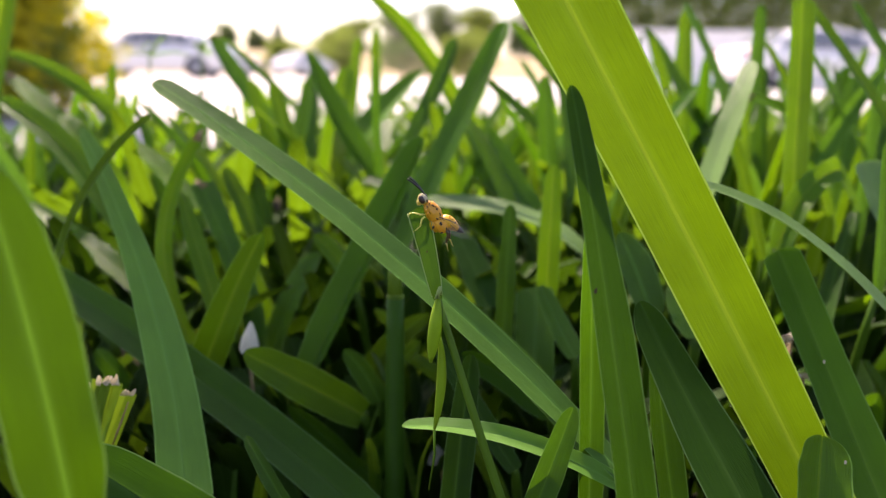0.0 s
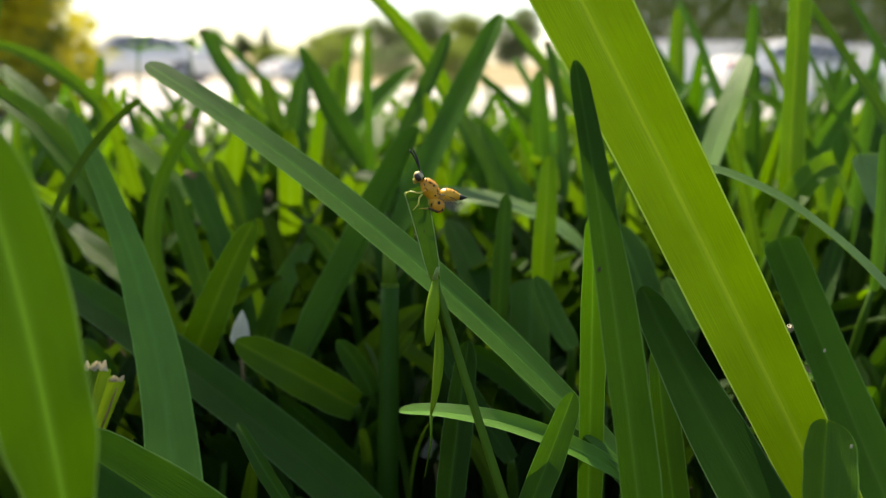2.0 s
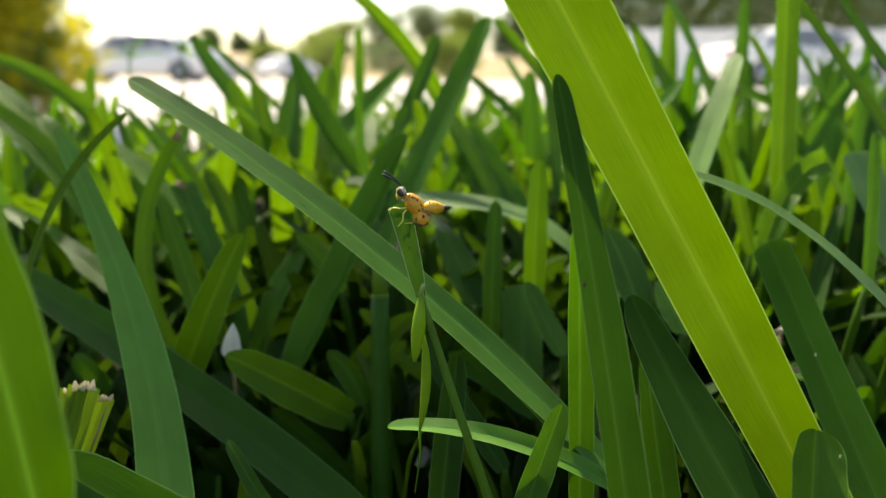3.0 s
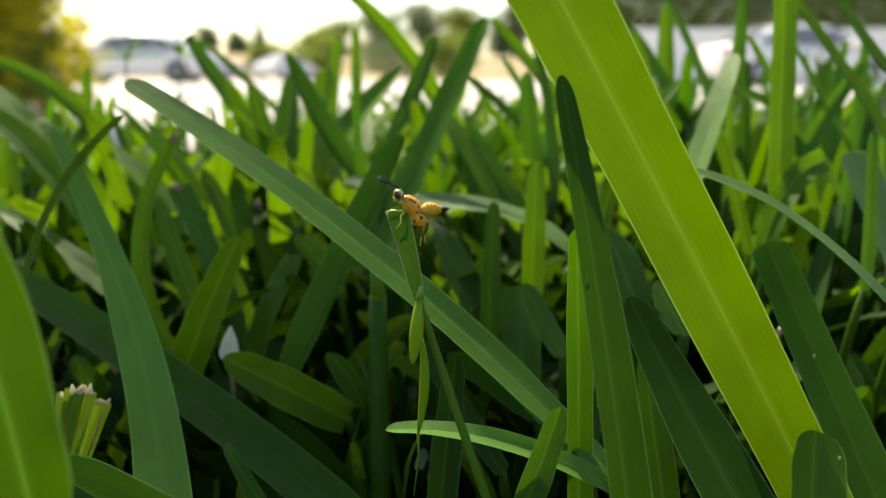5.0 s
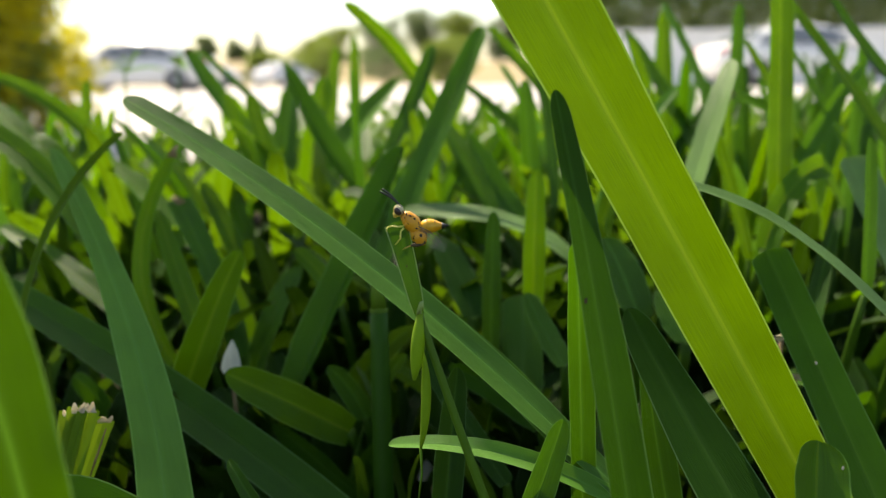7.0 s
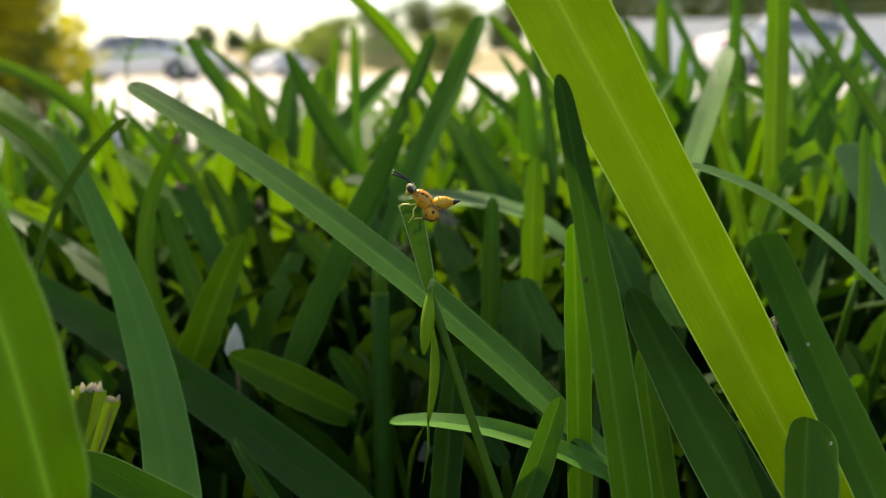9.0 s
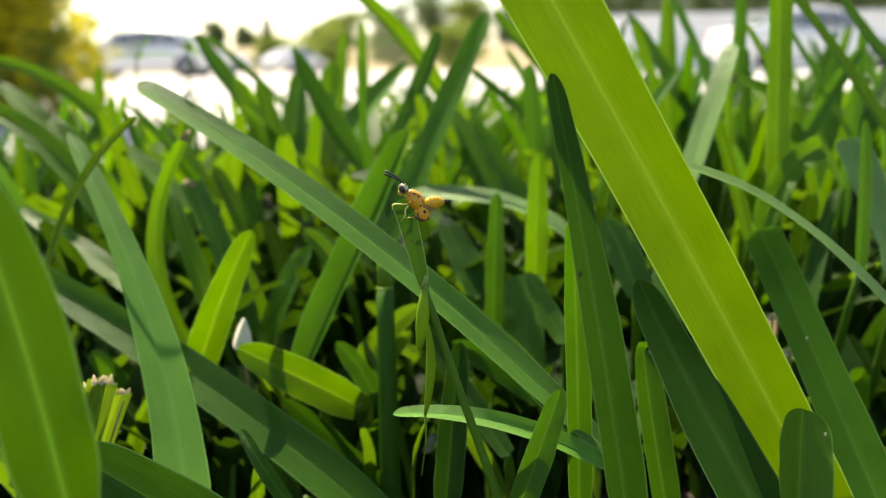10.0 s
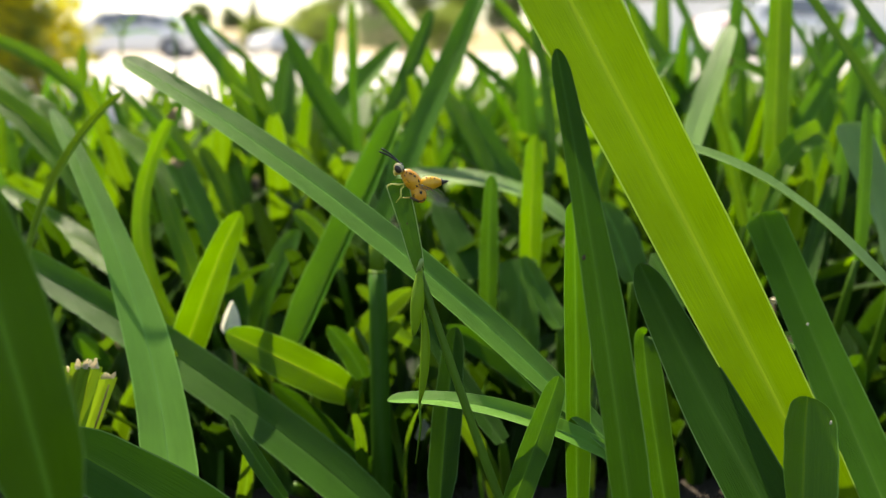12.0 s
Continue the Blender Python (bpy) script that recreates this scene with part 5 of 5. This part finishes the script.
hedge = new("hedge")
hedge.location = wall_a
tagged(hedge, "dense green hedge growing behind a white wall", "hedge", kind="stuff")
bm = bmesh.new()
for i in range(14):
    p = run * (i / 13) + Vector((0, 0.9, 0))
    tube(bm, [p, p + Vector((0.05, 0, 1.2)), p + Vector((0.1, 0, 2.4))], [0.05, 0.04, 0.015], 6)
part("stems", bm, BARK, hedge)
leaf_cloud("foliage", [(*(run * (i / 24) + Vector((0, 0.9, 1.0 + 1.1 * (j % 3)))), 0.9, 0.85) for i in range(25) for j in range(3)], 60000, 0.16, 9, OLIVE, hedge)

# an unseen tree, added out of view so that its crown shades the near lawn
shade = new("tree")
shade.location = (-4.434, -0.786, PARK)
tagged(shade, "broad unseen tree placed so its crown shades the lawn", "tree")
bm = bmesh.new()
tube(bm, [Vector((0, 0, -0.05)), Vector((0.1, 0.1, 1.2)), Vector((0.4, 0.5, 2.4)), Vector((0.9, 1.2, 3.4))], [0.16, 0.12, 0.10, 0.06], 10)
trunk = part("trunk", bm, BARK, shade)
clumps = []
rng = random.Random(313)
for i in range(8):
    tip = Vector((rng.uniform(1.9, 3.1), rng.uniform(1.3, 2.5), rng.uniform(2.9, 3.6)))
    bm = bmesh.new()
    tube(bm, [Vector((0.4, 0.5, 2.4)), (Vector((0.4, 0.5, 2.7)) + tip) / 2, tip], [0.05, 0.03, 0.012], 6)
    part("limb", bm, BARK, trunk)
    clumps.append((*tip, rng.uniform(0.5, 0.75), rng.uniform(0.25, 0.4)))
leaf_cloud("crown", clumps, 1100, 0.2, 138, CROWN, shade)


# ---- what moves ----
def turned(ob, degrees, lift=0.0, side=0.0, yaw=0.0):
    """A part's pose: its seat, tipped so that the free end rises by the given degrees."""
    return Matrix.Translation(ob.location + Vector((side, 0, lift))) @ Matrix.Rotation(radians(yaw), 4, "Z") @ Matrix.Rotation(radians(-degrees), 4, "Y")


def motions():
    w = insect["wasp"]
    here = w.location.copy()
    # the stem bends in a gust, and the wasp rides on its tip
    bend = [(0, 0), (0.5, 0.2), (1.0, 0), (2.0, -0.25), (3.0, -0.1), (6.0, -0.1), (8.5, 0), (9.0, 1.15), (9.5, 0.25), (11.0, 0.2), (12.0, 0)]
    foot = stem.location.copy()

    def leant(t):
        a = float(np.interp(t, [r[0] for r in bend], [r[1] for r in bend]))
        return Matrix.Translation(foot) @ Matrix.Rotation(radians(a), 4, "Y")
    walk(stem, [(t, leant(t)) for t, _ in bend])
    tilt = [(0, -4), (0.5, 5), (1.0, -2), (1.5, 0), (2.0, 1), (2.5, 3), (3.0, 4), (5.0, 5), (6.0, 4), (6.7, 3), (8.5, 5), (9.0, 5), (9.5, 4), (12.0, 4)]
    walk(w, [(t, leant(t) @ Matrix.Translation(here - foot) @ Matrix.Rotation(radians(-a), 4, "Y")) for t, a in tilt])
    # antennae: degrees above the horizontal
    feel = [(0, 36), (0.2, 46), (0.4, 36), (0.6, 42), (0.8, 54), (1.0, 60), (1.2, 55), (1.4, 58), (1.6, 66), (1.8, 58), (2.0, 63), (2.2, 56), (2.5, 48), (2.7, 45), (3.0, 36), (5.0, 30), (5.2, 20), (5.5, 25), (6.0, 28), (6.5, 31), (6.7, 40), (8.5, 30), (12.0, 34)]
    for k, off in ((0, 0), (1, 5)):
        ob = insect[f"antenna{k}"]
        walk(ob, [(t, Matrix.Translation(ob.location.copy()) @ Matrix.Rotation(radians(a + off * (1 + 0.4 * math.sin(7 * t))), 4, "Y")) for t, a in feel])
    belly = [(0, -34), (0.2, -10), (0.5, -8), (1.0, 2), (1.5, 6), (2.0, -13), (2.5, -7), (3.0, -8), (5.0, -8), (5.5, -1), (6.0, -3), (6.7, -8), (8.5, -4), (12.0, -4)]
    g = insect["abdomen"]
    walk(g, [(t, m) for t, m in [(t, turned(g, a)) for t, a in belly]])
    thighs = [(0, 28, 0.0), (0.2, 10, 0), (0.5, 0, -0.0002), (0.8, -6, -0.0004), (1.0, 2, -0.0002), (1.2, -8, -0.0004), (1.5, -14, -0.0003), (1.8, -6, 0), (2.0, 2, -0.0001), (2.2, -4, 0),
              (2.5, 5, 0), (2.7, -3, 0), (3.0, 0, 0), (5.0, 10, 0), (5.2, 22, 0.0001), (5.5, 24, 0), (6.0, 18, -0.0002), (6.5, 12, 0), (6.7, 4, -0.0001), (8.5, 0, 0), (12.0, -4, 0)]
    shins = [(0, 22), (0.2, 55), (0.5, 84), (1.0, 92), (1.5, 96), (2.0, 100), (2.5, 104), (3.0, 98), (4.5, 60), (5.0, 34), (5.2, 10), (5.5, 2), (6.0, 14), (6.5, 36), (6.7, 60), (7.6, 96), (8.5, 100), (12.0, 100)]
    for k, off in ((0, 0), (1, 6)):
        ob = insect[f"hind_leg{k}"]
        seats = [(t, turned(ob, a + off * (1 + math.sin(5 * t)), lift)) for t, a, lift in thighs]
        walk(ob, seats)
        ob = insect[f"shin{k}"]
        seats = [(t, turned(ob, -a + off)) for t, a in shins]
        walk(ob, seats)
    fold = [(0, -30), (0.2, -34), (0.5, -18), (1.0, -16), (1.5, -18), (1.8, -34), (2.0, -30), (2.2, -40), (2.5, -46), (3.0, -44), (5.0, -48), (5.5, -62), (6.0, -56), (6.5, -50), (8.5, -44), (12.0, -42)]
    for name, off in (("front_wing0", 0), ("front_wing1", 5), ("hind_wing0", -4), ("hind_wing1", 3)):
        ob = insect[name]
        seats = [(t, turned(ob, a + off)) for t, a in fold]
        walk(ob, seats)
    # blades that sway in the wind, turning about their roots
    wind = [(0, 0.04), (1.0, 0.10), (1.5, -0.04), (2.5, 0), (3.0, 0.18), (4.0, 0.45), (5.0, 0.62), (5.5, 0.34), (6.0, 1.05), (6.5, 0.46), (8.5, 0.40), (9.0, 0.9), (9.5, 0.55), (12.0, 0.58)]
    for ob, share in ((tall_blade, 1.0), (broad_blade, 0.8)):
        root = ob.location.copy()
        walk(ob, [(t, Matrix.Translation(root) @ Matrix.Rotation(radians(a * share), 4, "Y")) for t, a in wind])
    lean = [(0, 0), (5.0, 0.4), (5.5, 0), (6.0, 1.1), (6.5, 0.2), (8.5, 0), (9.0, 1.0), (9.5, 2.2), (12.0, 2.5)]
    root = side_blade.location.copy()
    walk(side_blade, [(t, Matrix.Translation(root) @ Matrix.Rotation(radians(a), 4, "Y")) for t, a in lean])
    # the unseen shade tree leans in the breeze, so that the sun comes through
    breeze = [(0, 0), (9.0, 0), (9.5, 0.8), (10.1, 1), (11.5, 0.9), (12.0, 0.28)]
    root = shade.location.copy()
    walk(shade, [(t, Matrix.Translation(root) @ Matrix.Rotation(radians(2.95 * a), 4, "X") @ Matrix.Rotation(radians(-2.42 * a), 4, "Y")) for t, a in breeze])
    gust = [(0, -0.4), (1.0, -0.5), (2.0, 0.4), (2.5, 0), (3.0, 0), (5.0, 0.8), (5.5, -0.3), (6.0, 1.4), (6.5, -0.1), (8.5, 0.1), (9.0, 0.9), (9.5, -0.1), (12.0, 0.1)]
    root = arched_blade.location.copy()
    walk(arched_blade, [(t, Matrix.Translation(root) @ Matrix.Rotation(radians(a), 4, "Y")) for t, a in gust])


motions()
